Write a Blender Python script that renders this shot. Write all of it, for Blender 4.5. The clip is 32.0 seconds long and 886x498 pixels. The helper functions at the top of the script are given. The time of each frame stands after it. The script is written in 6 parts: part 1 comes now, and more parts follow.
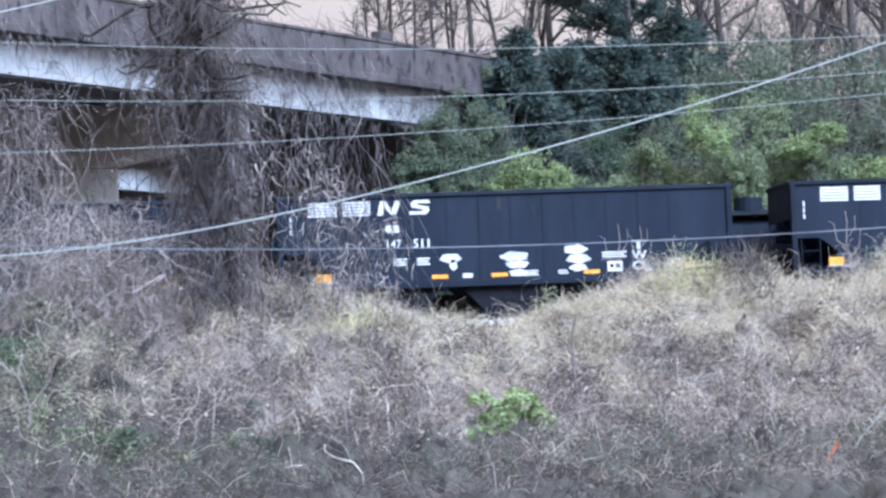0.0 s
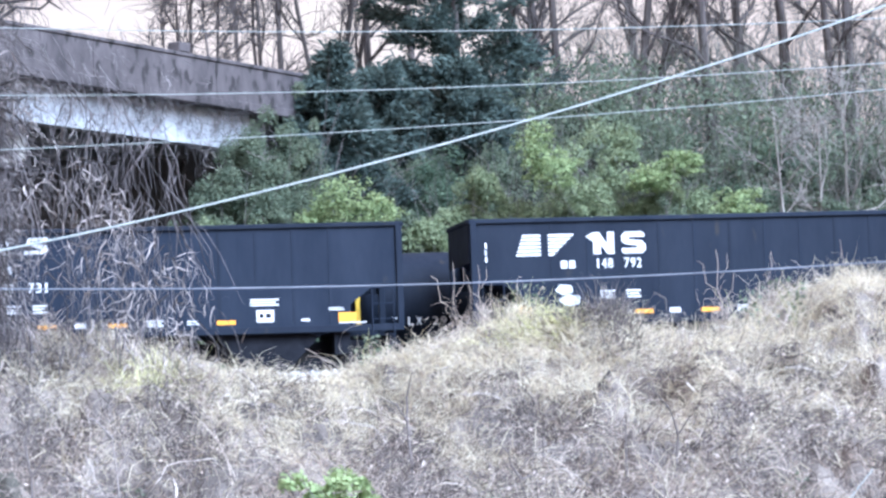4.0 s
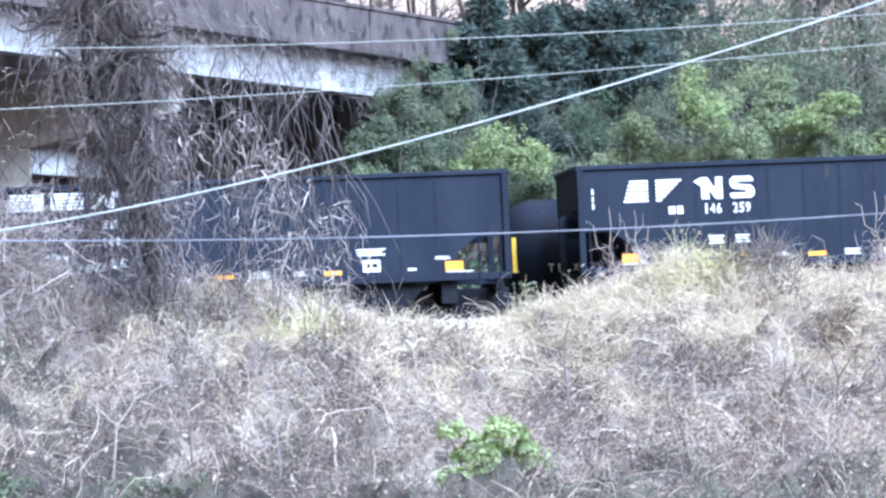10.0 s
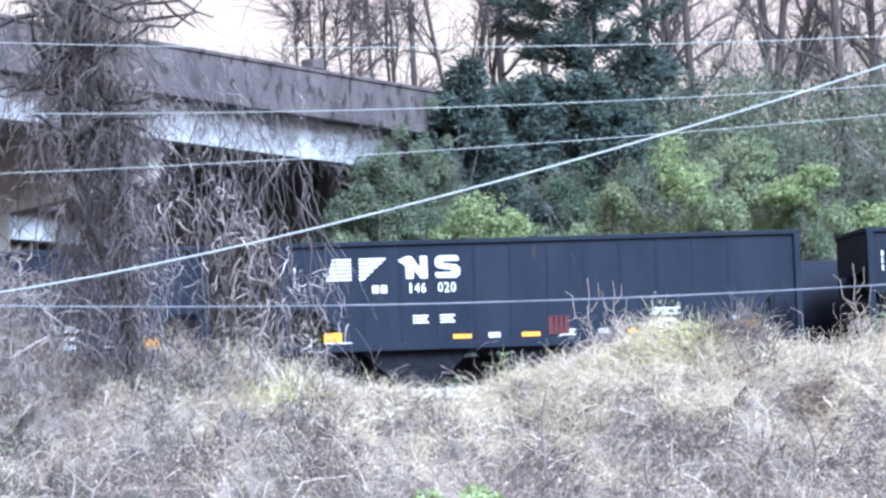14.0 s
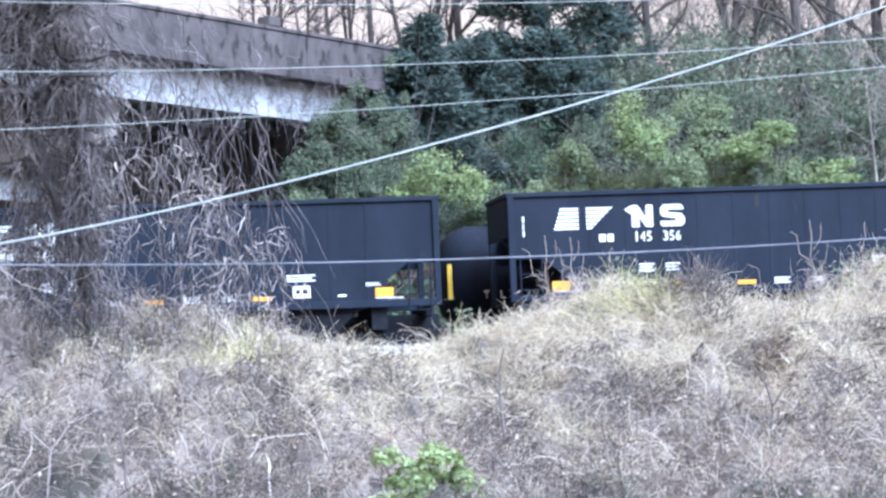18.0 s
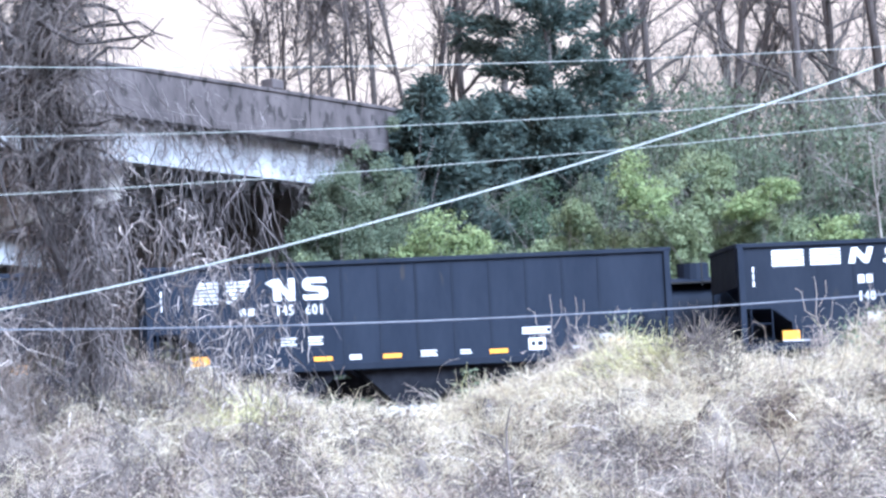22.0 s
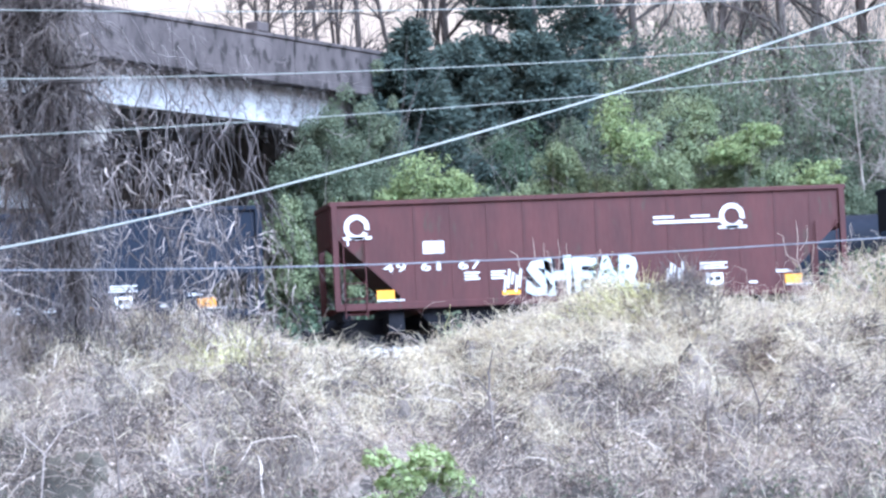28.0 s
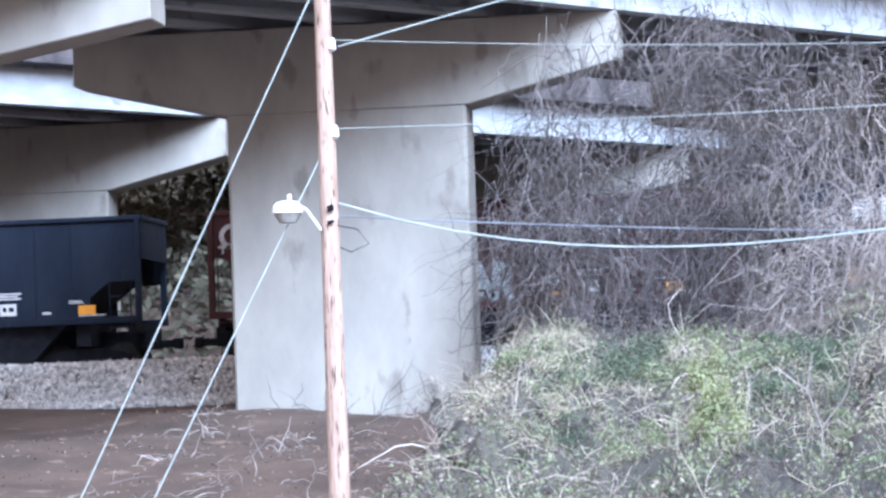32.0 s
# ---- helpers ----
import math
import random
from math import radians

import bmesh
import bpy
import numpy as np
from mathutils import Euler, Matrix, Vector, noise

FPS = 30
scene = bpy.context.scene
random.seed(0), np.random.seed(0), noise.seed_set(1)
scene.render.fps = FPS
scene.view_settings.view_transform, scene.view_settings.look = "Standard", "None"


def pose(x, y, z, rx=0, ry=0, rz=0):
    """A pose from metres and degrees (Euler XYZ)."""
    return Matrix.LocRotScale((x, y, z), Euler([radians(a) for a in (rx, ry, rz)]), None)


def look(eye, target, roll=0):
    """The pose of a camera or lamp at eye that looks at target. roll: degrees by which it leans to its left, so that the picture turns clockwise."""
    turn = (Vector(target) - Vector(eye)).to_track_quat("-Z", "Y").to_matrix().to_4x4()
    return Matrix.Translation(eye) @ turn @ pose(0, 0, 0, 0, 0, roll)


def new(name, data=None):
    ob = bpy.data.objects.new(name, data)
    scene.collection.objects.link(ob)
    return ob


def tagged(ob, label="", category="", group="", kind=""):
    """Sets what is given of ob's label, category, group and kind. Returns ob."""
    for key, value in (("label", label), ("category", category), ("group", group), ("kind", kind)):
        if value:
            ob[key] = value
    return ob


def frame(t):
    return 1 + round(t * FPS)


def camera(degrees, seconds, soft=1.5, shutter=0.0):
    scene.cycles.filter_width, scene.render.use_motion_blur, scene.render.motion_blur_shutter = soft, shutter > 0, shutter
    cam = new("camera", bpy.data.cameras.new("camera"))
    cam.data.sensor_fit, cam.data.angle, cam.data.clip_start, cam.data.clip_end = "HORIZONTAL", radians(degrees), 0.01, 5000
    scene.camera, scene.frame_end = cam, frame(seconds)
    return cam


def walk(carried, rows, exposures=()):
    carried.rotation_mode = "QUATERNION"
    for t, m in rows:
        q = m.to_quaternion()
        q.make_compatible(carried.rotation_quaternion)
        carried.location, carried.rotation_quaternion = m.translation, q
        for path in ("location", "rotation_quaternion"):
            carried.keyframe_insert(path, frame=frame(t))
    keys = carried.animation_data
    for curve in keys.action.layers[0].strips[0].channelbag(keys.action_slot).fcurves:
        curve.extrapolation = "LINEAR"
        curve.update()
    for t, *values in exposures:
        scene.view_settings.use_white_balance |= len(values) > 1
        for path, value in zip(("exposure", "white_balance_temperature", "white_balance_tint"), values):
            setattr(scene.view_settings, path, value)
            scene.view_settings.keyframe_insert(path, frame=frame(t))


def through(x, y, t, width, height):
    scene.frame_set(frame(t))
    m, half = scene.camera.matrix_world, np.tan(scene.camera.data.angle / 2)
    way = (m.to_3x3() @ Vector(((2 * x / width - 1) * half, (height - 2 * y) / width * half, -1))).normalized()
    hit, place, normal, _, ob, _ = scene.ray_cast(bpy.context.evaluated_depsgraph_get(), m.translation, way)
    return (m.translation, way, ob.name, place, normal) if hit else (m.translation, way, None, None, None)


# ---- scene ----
cam = camera(14.89, 32.0, soft=2.7)
EYE = Vector((0.0, 0.0, 1.6))


def aim(azimuth, tilt, roll, back=0.0):
    """Camera pose: azimuth from the square-on view of the track, tilt, roll in degrees, metres stepped back along the line of sight."""
    a, e = radians(azimuth), radians(tilt)
    d = Vector((math.sin(a) * math.cos(e), math.cos(a) * math.cos(e), math.sin(e)))
    eye = EYE - d * back
    return look(eye, eye + d, roll)


walk(cam, [
    (0, aim(7.099, 3.172, -2.31, 13.63)),
    (0.5, aim(7.593, 3.254, -2.30, 8.29)),
    (1, aim(8.093, 3.103, -2.40, 7.16)),
    (1.5, aim(8.620, 3.226, -2.40, 0.36)),
    (2, aim(8.911, 3.459, -2.34, 0.27)),
    (2.5, aim(9.284, 3.498, -2.23, 0.29)),
    (3, aim(9.837, 3.578, -2.14, 0.36)),
    (3.5, aim(10.352, 3.655, -2.09, 0.35)),
    (5.5, aim(10.507, 4.138, -2.13, 0.10)),
    (6, aim(9.997, 4.332, -2.09, 0.10)),
    (6.5, aim(9.193, 4.619, -2.01, 0.10)),
    (7, aim(8.580, 4.389, -2.06, 0.10)),
    (7.5, aim(7.843, 4.268, -2.68, 0.10)),
    (8, aim(7.022, 4.142, -2.78, 0.10)),
    (8.5, aim(6.840, 3.789, -2.73, 0.10)),
    (9, aim(7.070, 3.364, -2.77, 0.10)),
    (9.5, aim(7.388, 3.122, -2.73, 0.10)),
    (10, aim(7.754, 2.960, -2.72, 0.10)),
    (10.5, aim(8.114, 2.906, -2.67, 0.10)),
    (11, aim(8.374, 2.894, -2.55, 0.10)),
    (11.5, aim(8.563, 2.926, -2.34, 0.10)),
    (12, aim(8.652, 3.049, -2.25, 0.10)),
    (12.5, aim(8.633, 3.255, -2.16, 0.10)),
    (13, aim(8.574, 3.543, -2.09, 0.10)),
    (13.5, aim(8.533, 3.798, -2.08, 0.10)),
    (14, aim(8.167, 4.110, -2.24, 0.10)),
    (14.5, aim(7.865, 5.325, -2.30, 0.10)),
    (16.5, aim(8.840, 4.446, -2.58, 0.10)),
    (17, aim(8.671, 3.923, -2.49, 0.10)),
    (17.5, aim(8.653, 3.674, -2.41, 0.10)),
    (18, aim(8.862, 3.357, -2.43, 0.10)),
    (18.5, aim(9.094, 3.020, -2.38, 0.10)),
    (19, aim(9.341, 2.686, -2.39, 0.10)),
    (19.5, aim(9.489, 2.391, -2.35, 0.10)),
    (20, aim(9.545, 2.263, -2.34, 0.10)),
    (20.5, aim(9.515, 2.347, -2.37, 0.10)),
    (21, aim(9.422, 2.529, -2.45, 0.10)),
    (21.5, aim(9.187, 3.785, -2.63, 0.10)),
    (22, aim(8.826, 4.384, -3.02, 0.10)),
    (22.5, aim(9.061, 4.404, -2.92, 0.10)),
    (23, aim(9.496, 4.281, -2.73, 0.10)),
    (23.5, aim(9.729, 4.053, -2.64, 0.10)),
    (24, aim(9.962, 3.752, -2.61, 0.10)),
    (24.5, aim(10.324, 3.561, -2.50, 0.10)),
    (25, aim(10.375, 3.584, -2.51, 0.10)),
    (25.5, aim(9.829, 3.489, -2.60, 0.10)),
    (26, aim(9.192, 3.340, -2.64, 0.10)),
    (26.5, aim(8.528, 3.203, -2.74, 0.10)),
    (28.5, aim(9.164, 3.502, -2.78, 0.75)),
    (29, aim(5.168, 3.663, -2.85, 0.89)),
    (29.5, aim(2.901, 3.675, -2.51, 1.02)),
    (30, aim(1.165, 3.621, -2.43, 1.09)),
    (30.5, aim(-1.556, 3.594, -2.35, 1.05)),
    (31, aim(-5.239, 3.553, -2.12, 0.91)),
    (31.5, aim(-7.839, 3.447, -2.02, 0.77)),
    (32, aim(-8.136, 3.452, -2.01, 0.88)),
], exposures=[(t, s + 0.18, 4770, 8) for t, s in ((0, 0.5), (0.4, 0.62), (1.2, 0.9), (3, 0.95), (7, 0.95), (8, 0.9), (9, 1.05), (10, 1.12), (11, 1.13), (12, 1.2), (13, 1.15), (14, 1.0), (17, 0.82), (18, 0.95), (19, 1.05), (20, 1.15), (21, 1.22), (22, 1.1), (23, 0.95), (26, 0.95), (29, 1.05), (31, 1.1), (32, 1.05))])

# ---- light: thin overcast at the end of the day ----
SUN_AZ, SUN_EL = 150.0, 40.0
world = bpy.data.worlds.new("overcast_sky")
scene.world = world
world.use_nodes = True
wn, wl = world.node_tree.nodes, world.node_tree.links
wn.clear()
w_out = wn.new("ShaderNodeOutputWorld")
w_bg = wn.new("ShaderNodeBackground")
w_sky = wn.new("ShaderNodeTexSky")
w_sky.sky_type, w_sky.sun_disc = "NISHITA", False
w_sky.sun_elevation, w_sky.sun_rotation = radians(SUN_EL), radians(SUN_AZ)
w_sky.dust_density, w_sky.air_density = 3.0, 1.0
w_mix = wn.new("ShaderNodeMix")
w_mix.data_type = "RGBA"
w_tc = wn.new("ShaderNodeTexCoord")
w_map = wn.new("ShaderNodeMapping")
w_map.inputs["Scale"].default_value = (3.0, 3.0, 14.0)
w_noise = wn.new("ShaderNodeTexNoise")
w_noise.inputs["Scale"].default_value, w_noise.inputs["Detail"].default_value = 2.2, 6.0
w_ramp = wn.new("ShaderNodeValToRGB")
w_ramp.color_ramp.elements[0].position, w_ramp.color_ramp.elements[1].position = 0.36, 0.66
w_ramp.color_ramp.elements[0].color = (5.2, 3.5, 2.48, 1)
w_ramp.color_ramp.elements[1].color = (6.1, 4.3, 2.95, 1)
wl.new(w_tc.outputs["Generated"], w_map.inputs["Vector"])
wl.new(w_map.outputs["Vector"], w_noise.inputs["Vector"])
wl.new(w_noise.outputs["Fac"], w_ramp.inputs["Fac"])
w_mix.inputs["Factor"].default_value = 0.85
wl.new(w_sky.outputs["Color"], w_mix.inputs["A"])
wl.new(w_ramp.outputs["Color"], w_mix.inputs["B"])
wl.new(w_mix.outputs["Result"], w_bg.inputs["Color"])
w_bg.inputs["Strength"].default_value = 0.11
wl.new(w_bg.outputs["Background"], w_out.inputs["Surface"])

sun = new("sun", bpy.data.lights.new("sun", "SUN"))
sun.data.energy, sun.data.angle, sun.data.color = 4.5, radians(42), (0.98, 0.98, 0.97)
_sa, _se = radians(SUN_AZ), radians(SUN_EL)
sun.matrix_world = look(Vector((0, 0, 60)) + 60 * Vector((math.sin(_sa) * math.cos(_se), math.cos(_sa) * math.cos(_se), math.sin(_se))), (0, 0, 60))

# ---- materials ----


def mat(name, c1, c2, rough=0.8, scale=4.0, bump=0.2, metal=0.0, detail=6.0, island=0.0, stretch=(1, 1, 1), fine=0.0, spots=None, objrand=0.0):
    """Two-tone procedural surface: large noise mixes c1 and c2, a finer noise drives relief and roughness;
    island: brightness spread from piece to piece; spots: a third colour with its threshold."""
    m = bpy.data.materials.new(name)
    m.use_nodes = True
    n, l = m.node_tree.nodes, m.node_tree.links
    b = n["Principled BSDF"]
    tc, mp = n.new("ShaderNodeTexCoord"), n.new("ShaderNodeMapping")
    mp.inputs["Scale"].default_value = stretch
    l.new(tc.outputs["Object"], mp.inputs["Vector"])
    nz = n.new("ShaderNodeTexNoise")
    nz.inputs["Scale"].default_value, nz.inputs["Detail"].default_value = scale, detail
    nz.inputs["Roughness"].default_value = 0.62
    l.new(mp.outputs["Vector"], nz.inputs["Vector"])
    rp = n.new("ShaderNodeValToRGB")
    rp.color_ramp.elements[0].position, rp.color_ramp.elements[1].position = 0.33, 0.67
    rp.color_ramp.elements[0].color, rp.color_ramp.elements[1].color = (*c1, 1), (*c2, 1)
    l.new(nz.outputs["Fac"], rp.inputs["Fac"])
    col = rp.outputs["Color"]
    nf = n.new("ShaderNodeTexNoise")
    nf.inputs["Scale"].default_value, nf.inputs["Detail"].default_value = (fine or scale * 7.0), 4.0
    l.new(mp.outputs["Vector"], nf.inputs["Vector"])
    if spots:
        r2 = n.new("ShaderNodeMapRange")
        r2.inputs["From Min"].default_value, r2.inputs["From Max"].default_value = spots[1], spots[1] + 0.08
        n3 = n.new("ShaderNodeTexNoise")
        n3.inputs["Scale"].default_value, n3.inputs["Detail"].default_value = scale * 2.3, 8.0
        l.new(mp.outputs["Vector"], n3.inputs["Vector"])
        l.new(n3.outputs["Fac"], r2.inputs["Value"])
        mx = n.new("ShaderNodeMix")
        mx.data_type = "RGBA"
        l.new(r2.outputs["Result"], mx.inputs["Factor"])
        l.new(col, mx.inputs["A"])
        mx.inputs["B"].default_value = (*spots[0], 1)
        col = mx.outputs["Result"]
    if island or objrand:
        src = n.new("ShaderNodeNewGeometry").outputs["Random Per Island"] if island else n.new("ShaderNodeObjectInfo").outputs["Random"]
        k = island or objrand
        r3 = n.new("ShaderNodeMapRange")
        r3.inputs["To Min"].default_value, r3.inputs["To Max"].default_value = 1 - k, 1 + k
        l.new(src, r3.inputs["Value"])
        hs = n.new("ShaderNodeHueSaturation")
        l.new(r3.outputs["Result"], hs.inputs["Value"])
        l.new(col, hs.inputs["Color"])
        col = hs.outputs["Color"]
    l.new(col, b.inputs["Base Color"])
    rr = n.new("ShaderNodeMapRange")
    rr.inputs["To Min"].default_value, rr.inputs["To Max"].default_value = max(0.02, rough - 0.12), min(1.0, rough + 0.12)
    l.new(nf.outputs["Fac"], rr.inputs["Value"])
    l.new(rr.outputs["Result"], b.inputs["Roughness"])
    b.inputs["Metallic"].default_value = metal
    if bump:
        bp = n.new("ShaderNodeBump")
        bp.inputs["Strength"].default_value, bp.inputs["Distance"].default_value = bump, 0.03
        l.new(nf.outputs["Fac"], bp.inputs["Height"])
        l.new(bp.outputs["Normal"], b.inputs["Normal"])
    return m


def leaf_mat(name, c1, c2, island=0.25, through=0.4, scale=2.0, stretch=(1, 1, 1)):
    """Leaf surface: part of the light passes through to the far side."""
    m = mat(name, c1, c2, 0.7, scale, 0.0, island=island, stretch=stretch)
    n, l = m.node_tree.nodes, m.node_tree.links
    b = n["Principled BSDF"]
    b.inputs["Specular IOR Level"].default_value = 0.05
    tr = n.new("ShaderNodeBsdfTranslucent")
    l.new(b.inputs["Base Color"].links[0].from_socket, tr.inputs["Color"])
    mx = n.new("ShaderNodeMixShader")
    mx.inputs["Fac"].default_value = through
    l.new(b.outputs["BSDF"], mx.inputs[1])
    l.new(tr.outputs["BSDF"], mx.inputs[2])
    l.new(mx.outputs["Shader"], n["Material Output"].inputs["Surface"])
    return m


M_BLACK = mat("black_car_paint", (0.009, 0.014, 0.028), (0.016, 0.022, 0.039), 0.7, 1.2, 0.15, stretch=(1, 1, 0.35), spots=((0.03, 0.03, 0.034), 0.67), objrand=0.15)
M_BLACK.node_tree.nodes["Principled BSDF"].inputs["Specular IOR Level"].default_value = 0.2
M_RED = mat("oxide_red_paint", (0.045, 0.01, 0.013), (0.075, 0.018, 0.02), 0.65, 1.4, 0.2, stretch=(1, 1, 0.3), spots=((0.05, 0.026, 0.022), 0.62))
M_STEEL = mat("grimy_steel", (0.009, 0.01, 0.015), (0.019, 0.02, 0.027), 0.85, 3.0, 0.3)
M_STEEL.node_tree.nodes["Principled BSDF"].inputs["Specular IOR Level"].default_value = 0.15
M_WHEEL = mat("worn_wheel_steel", (0.008, 0.008, 0.009), (0.022, 0.02, 0.02), 0.8, 4.0, 0.2)
M_RAIL = mat("rusty_rail", (0.06, 0.035, 0.025), (0.12, 0.08, 0.06), 0.6, 3.0, 0.3, 0.3)
M_WHITE = mat("white_stencil", (0.55, 0.56, 0.6), (0.8, 0.8, 0.82), 0.6, 5.0, 0.0)
M_ORANGE = mat("amber_reflector", (0.8, 0.33, 0.02), (0.95, 0.45, 0.04), 0.45, 8.0, 0.0)
M_TAG = mat("spray_white", (0.45, 0.47, 0.5), (0.75, 0.76, 0.78), 0.7, 3.0, 0.0)
M_TAGBLUE = mat("spray_pale_blue", (0.36, 0.42, 0.46), (0.58, 0.63, 0.66), 0.7, 3.0, 0.0)
M_TAGRED = mat("spray_dull_red", (0.05, 0.008, 0.014), (0.085, 0.012, 0.02), 0.7, 3.0, 0.0)
M_YELLOW = mat("safety_yellow", (0.7, 0.45, 0.03), (0.85, 0.6, 0.06), 0.5, 5.0, 0.0)
M_CONC = mat("pale_concrete", (0.3, 0.28, 0.256), (0.415, 0.388, 0.352), 0.85, 0.6, 0.15, spots=((0.25, 0.228, 0.205), 0.6), stretch=(1, 1, 0.5))
M_GIRDER = mat("pale_painted_girder", (0.3, 0.31, 0.335), (0.47, 0.48, 0.51), 0.65, 0.6, 0.05, spots=((0.22, 0.222, 0.235), 0.62), stretch=(1, 1, 1.6))
M_PARAPET = mat("weathered_parapet", (0.044, 0.038, 0.042), (0.125, 0.108, 0.112), 0.9, 1.1, 0.3, spots=((0.03, 0.026, 0.028), 0.55), stretch=(1, 1, 0.6))
M_POLE = mat("weathered_pole_wood", (0.34, 0.23, 0.18), (0.54, 0.41, 0.34), 0.85, 2.0, 0.5, stretch=(6, 6, 0.7), spots=((0.07, 0.04, 0.03), 0.57))
M_WIRE = mat("aluminium_wire", (0.36, 0.4, 0.4), (0.5, 0.54, 0.53), 0.5, 3.0, 0.0, 0.2)
M_CABLE = mat("dark_cable", (0.12, 0.13, 0.16), (0.3, 0.32, 0.38), 0.5, 0.6, 0.0)
M_LAMP = mat("white_lamp_shell", (0.72, 0.72, 0.72), (0.82, 0.82, 0.82), 0.35, 4.0, 0.0)
M_DIRT = mat("leaf_littered_soil", (0.045, 0.029, 0.022), (0.1, 0.066, 0.05), 0.95, 0.5, 0.8, spots=((0.17, 0.118, 0.088), 0.63), fine=9.0)
M_BALLAST = mat("grey_ballast", (0.42, 0.415, 0.42), (0.66, 0.65, 0.65), 0.9, 3.0, 0.3, island=0.4)
M_TIE = mat("creosoted_tie", (0.05, 0.04, 0.035), (0.1, 0.08, 0.07), 0.9, 3.0, 0.4)
M_TWIG = mat("dry_vine", (0.33, 0.27, 0.24), (0.64, 0.555, 0.48), 0.95, 1.1, 0.0, island=0.28, stretch=(1, 0.16, 0.8))
M_TWIGD = mat("dark_twig", (0.08, 0.07, 0.07), (0.22, 0.19, 0.182), 0.95, 0.8, 0.0, island=0.35)
M_PALECANE = mat("bleached_cane", (0.5, 0.44, 0.4), (0.74, 0.67, 0.61), 0.9, 1.1, 0.0, island=0.2)
M_STRAW = leaf_mat("straw_grass", (0.61, 0.55, 0.415), (0.81, 0.745, 0.585), 0.1, 0.5, 1.1, (1, 0.16, 0.8))
M_YGRASS = mat("yellow_green_grass", (0.46, 0.45, 0.2), (0.62, 0.58, 0.32), 0.85, 0.8, 0.0, island=0.35)
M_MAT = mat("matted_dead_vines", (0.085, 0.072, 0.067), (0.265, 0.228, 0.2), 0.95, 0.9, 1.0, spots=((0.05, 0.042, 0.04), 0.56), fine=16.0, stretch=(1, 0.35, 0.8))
# bramble tone, darkened to hold the shade at the bank's foot too
M_MATD = mat("shade_dark_brambles", (0.035, 0.033, 0.029), (0.1, 0.092, 0.076), 0.95, 0.9, 1.0, spots=((0.018, 0.017, 0.015), 0.55), fine=16.0, stretch=(1, 0.35, 0.8))
M_DEADLEAF = leaf_mat("dead_leaf", (0.4, 0.335, 0.3), (0.72, 0.62, 0.54), 0.28, 0.35, 0.8)
M_GUARD = mat("red_orange_sleeve", (0.6, 0.1, 0.03), (0.75, 0.16, 0.05), 0.5, 3.0, 0.0)
M_BARK = mat("grey_bark", (0.05, 0.041, 0.04), (0.13, 0.108, 0.102), 0.95, 2.0, 0.5, stretch=(3, 3, 0.5))
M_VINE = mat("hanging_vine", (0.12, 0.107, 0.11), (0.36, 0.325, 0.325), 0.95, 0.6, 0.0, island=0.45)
# darker copy of the hanging vine, with shade put into its colour
M_VINED = mat("shade_toned_vine", (0.065, 0.058, 0.062), (0.215, 0.19, 0.195), 0.95, 0.6, 0.0, island=0.4)
M_PALEBARK = mat("pale_bark", (0.2, 0.18, 0.165), (0.33, 0.3, 0.275), 0.9, 2.0, 0.3)
M_CEDAR = leaf_mat("cedar_needles", (0.055, 0.078, 0.076), (0.142, 0.18, 0.16), 0.35, 0.35)
M_HEDGE = leaf_mat("honeysuckle_leaf", (0.195, 0.24, 0.145), (0.355, 0.4, 0.24))
M_LIME = leaf_mat("fresh_lime_leaf", (0.24, 0.31, 0.15), (0.4, 0.46, 0.24), 0.2)
M_MOSS = leaf_mat("dull_olive_leaf", (0.125, 0.16, 0.118), (0.25, 0.288, 0.2), 0.22, 0.5)
M_DARKLEAF = leaf_mat("dark_green_leaf", (0.075, 0.112, 0.082), (0.16, 0.21, 0.14), 0.3, 0.4)
M_BRUSH = leaf_mat("winter_brush_leaf", (0.085, 0.082, 0.06), (0.17, 0.155, 0.115), 0.25, 0.3)
M_SCRUB = mat("hillside_twigs", (0.08, 0.08, 0.07), (0.2, 0.19, 0.168), 0.95, 0.5, 0.0, island=0.35)
# abutment concrete with the shade under the deck put into its colour
M_ABUT = mat("shade_dark_concrete", (0.12, 0.118, 0.125), (0.23, 0.225, 0.235), 0.9, 0.7, 0.3, spots=((0.07, 0.068, 0.073), 0.56))
M_SPRING = leaf_mat("young_green_leaf", (0.3, 0.38, 0.18), (0.48, 0.56, 0.3), 0.25)
M_VINEP = mat("pale_hanging_vine", (0.24, 0.208, 0.2), (0.5, 0.44, 0.415), 0.95, 0.6, 0.0, island=0.35)
M_LITTER = mat("brown_leaf_litter", (0.1, 0.07, 0.052), (0.24, 0.175, 0.135), 0.9, 2.0, 0.0, island=0.5)
M_BARKD = mat("dark_bark", (0.022, 0.019, 0.02), (0.06, 0.05, 0.05), 0.95, 2.0, 0.5, stretch=(3, 3, 0.5))
M_DRY = leaf_mat("dry_vine_ribbon", (0.32, 0.27, 0.247), (0.62, 0.545, 0.485), 0.12, 0.5, 1.1, (1, 0.16, 0.8))
# dark stem tone; carries the shade of the hollows and bank foot
M_DARKDRY = leaf_mat("shade_dark_ribbon", (0.075, 0.066, 0.066), (0.18, 0.158, 0.153), 0.25, 0.3, 1.1, (1, 0.16, 0.8))
M_PLUME = leaf_mat("yellow_green_plume", (0.34, 0.37, 0.215), (0.5, 0.52, 0.32), 0.15)
M_FERN = leaf_mat("bramble_leaf", (0.2, 0.235, 0.14), (0.35, 0.375, 0.235), 0.2)

# ---- mesh helpers ----


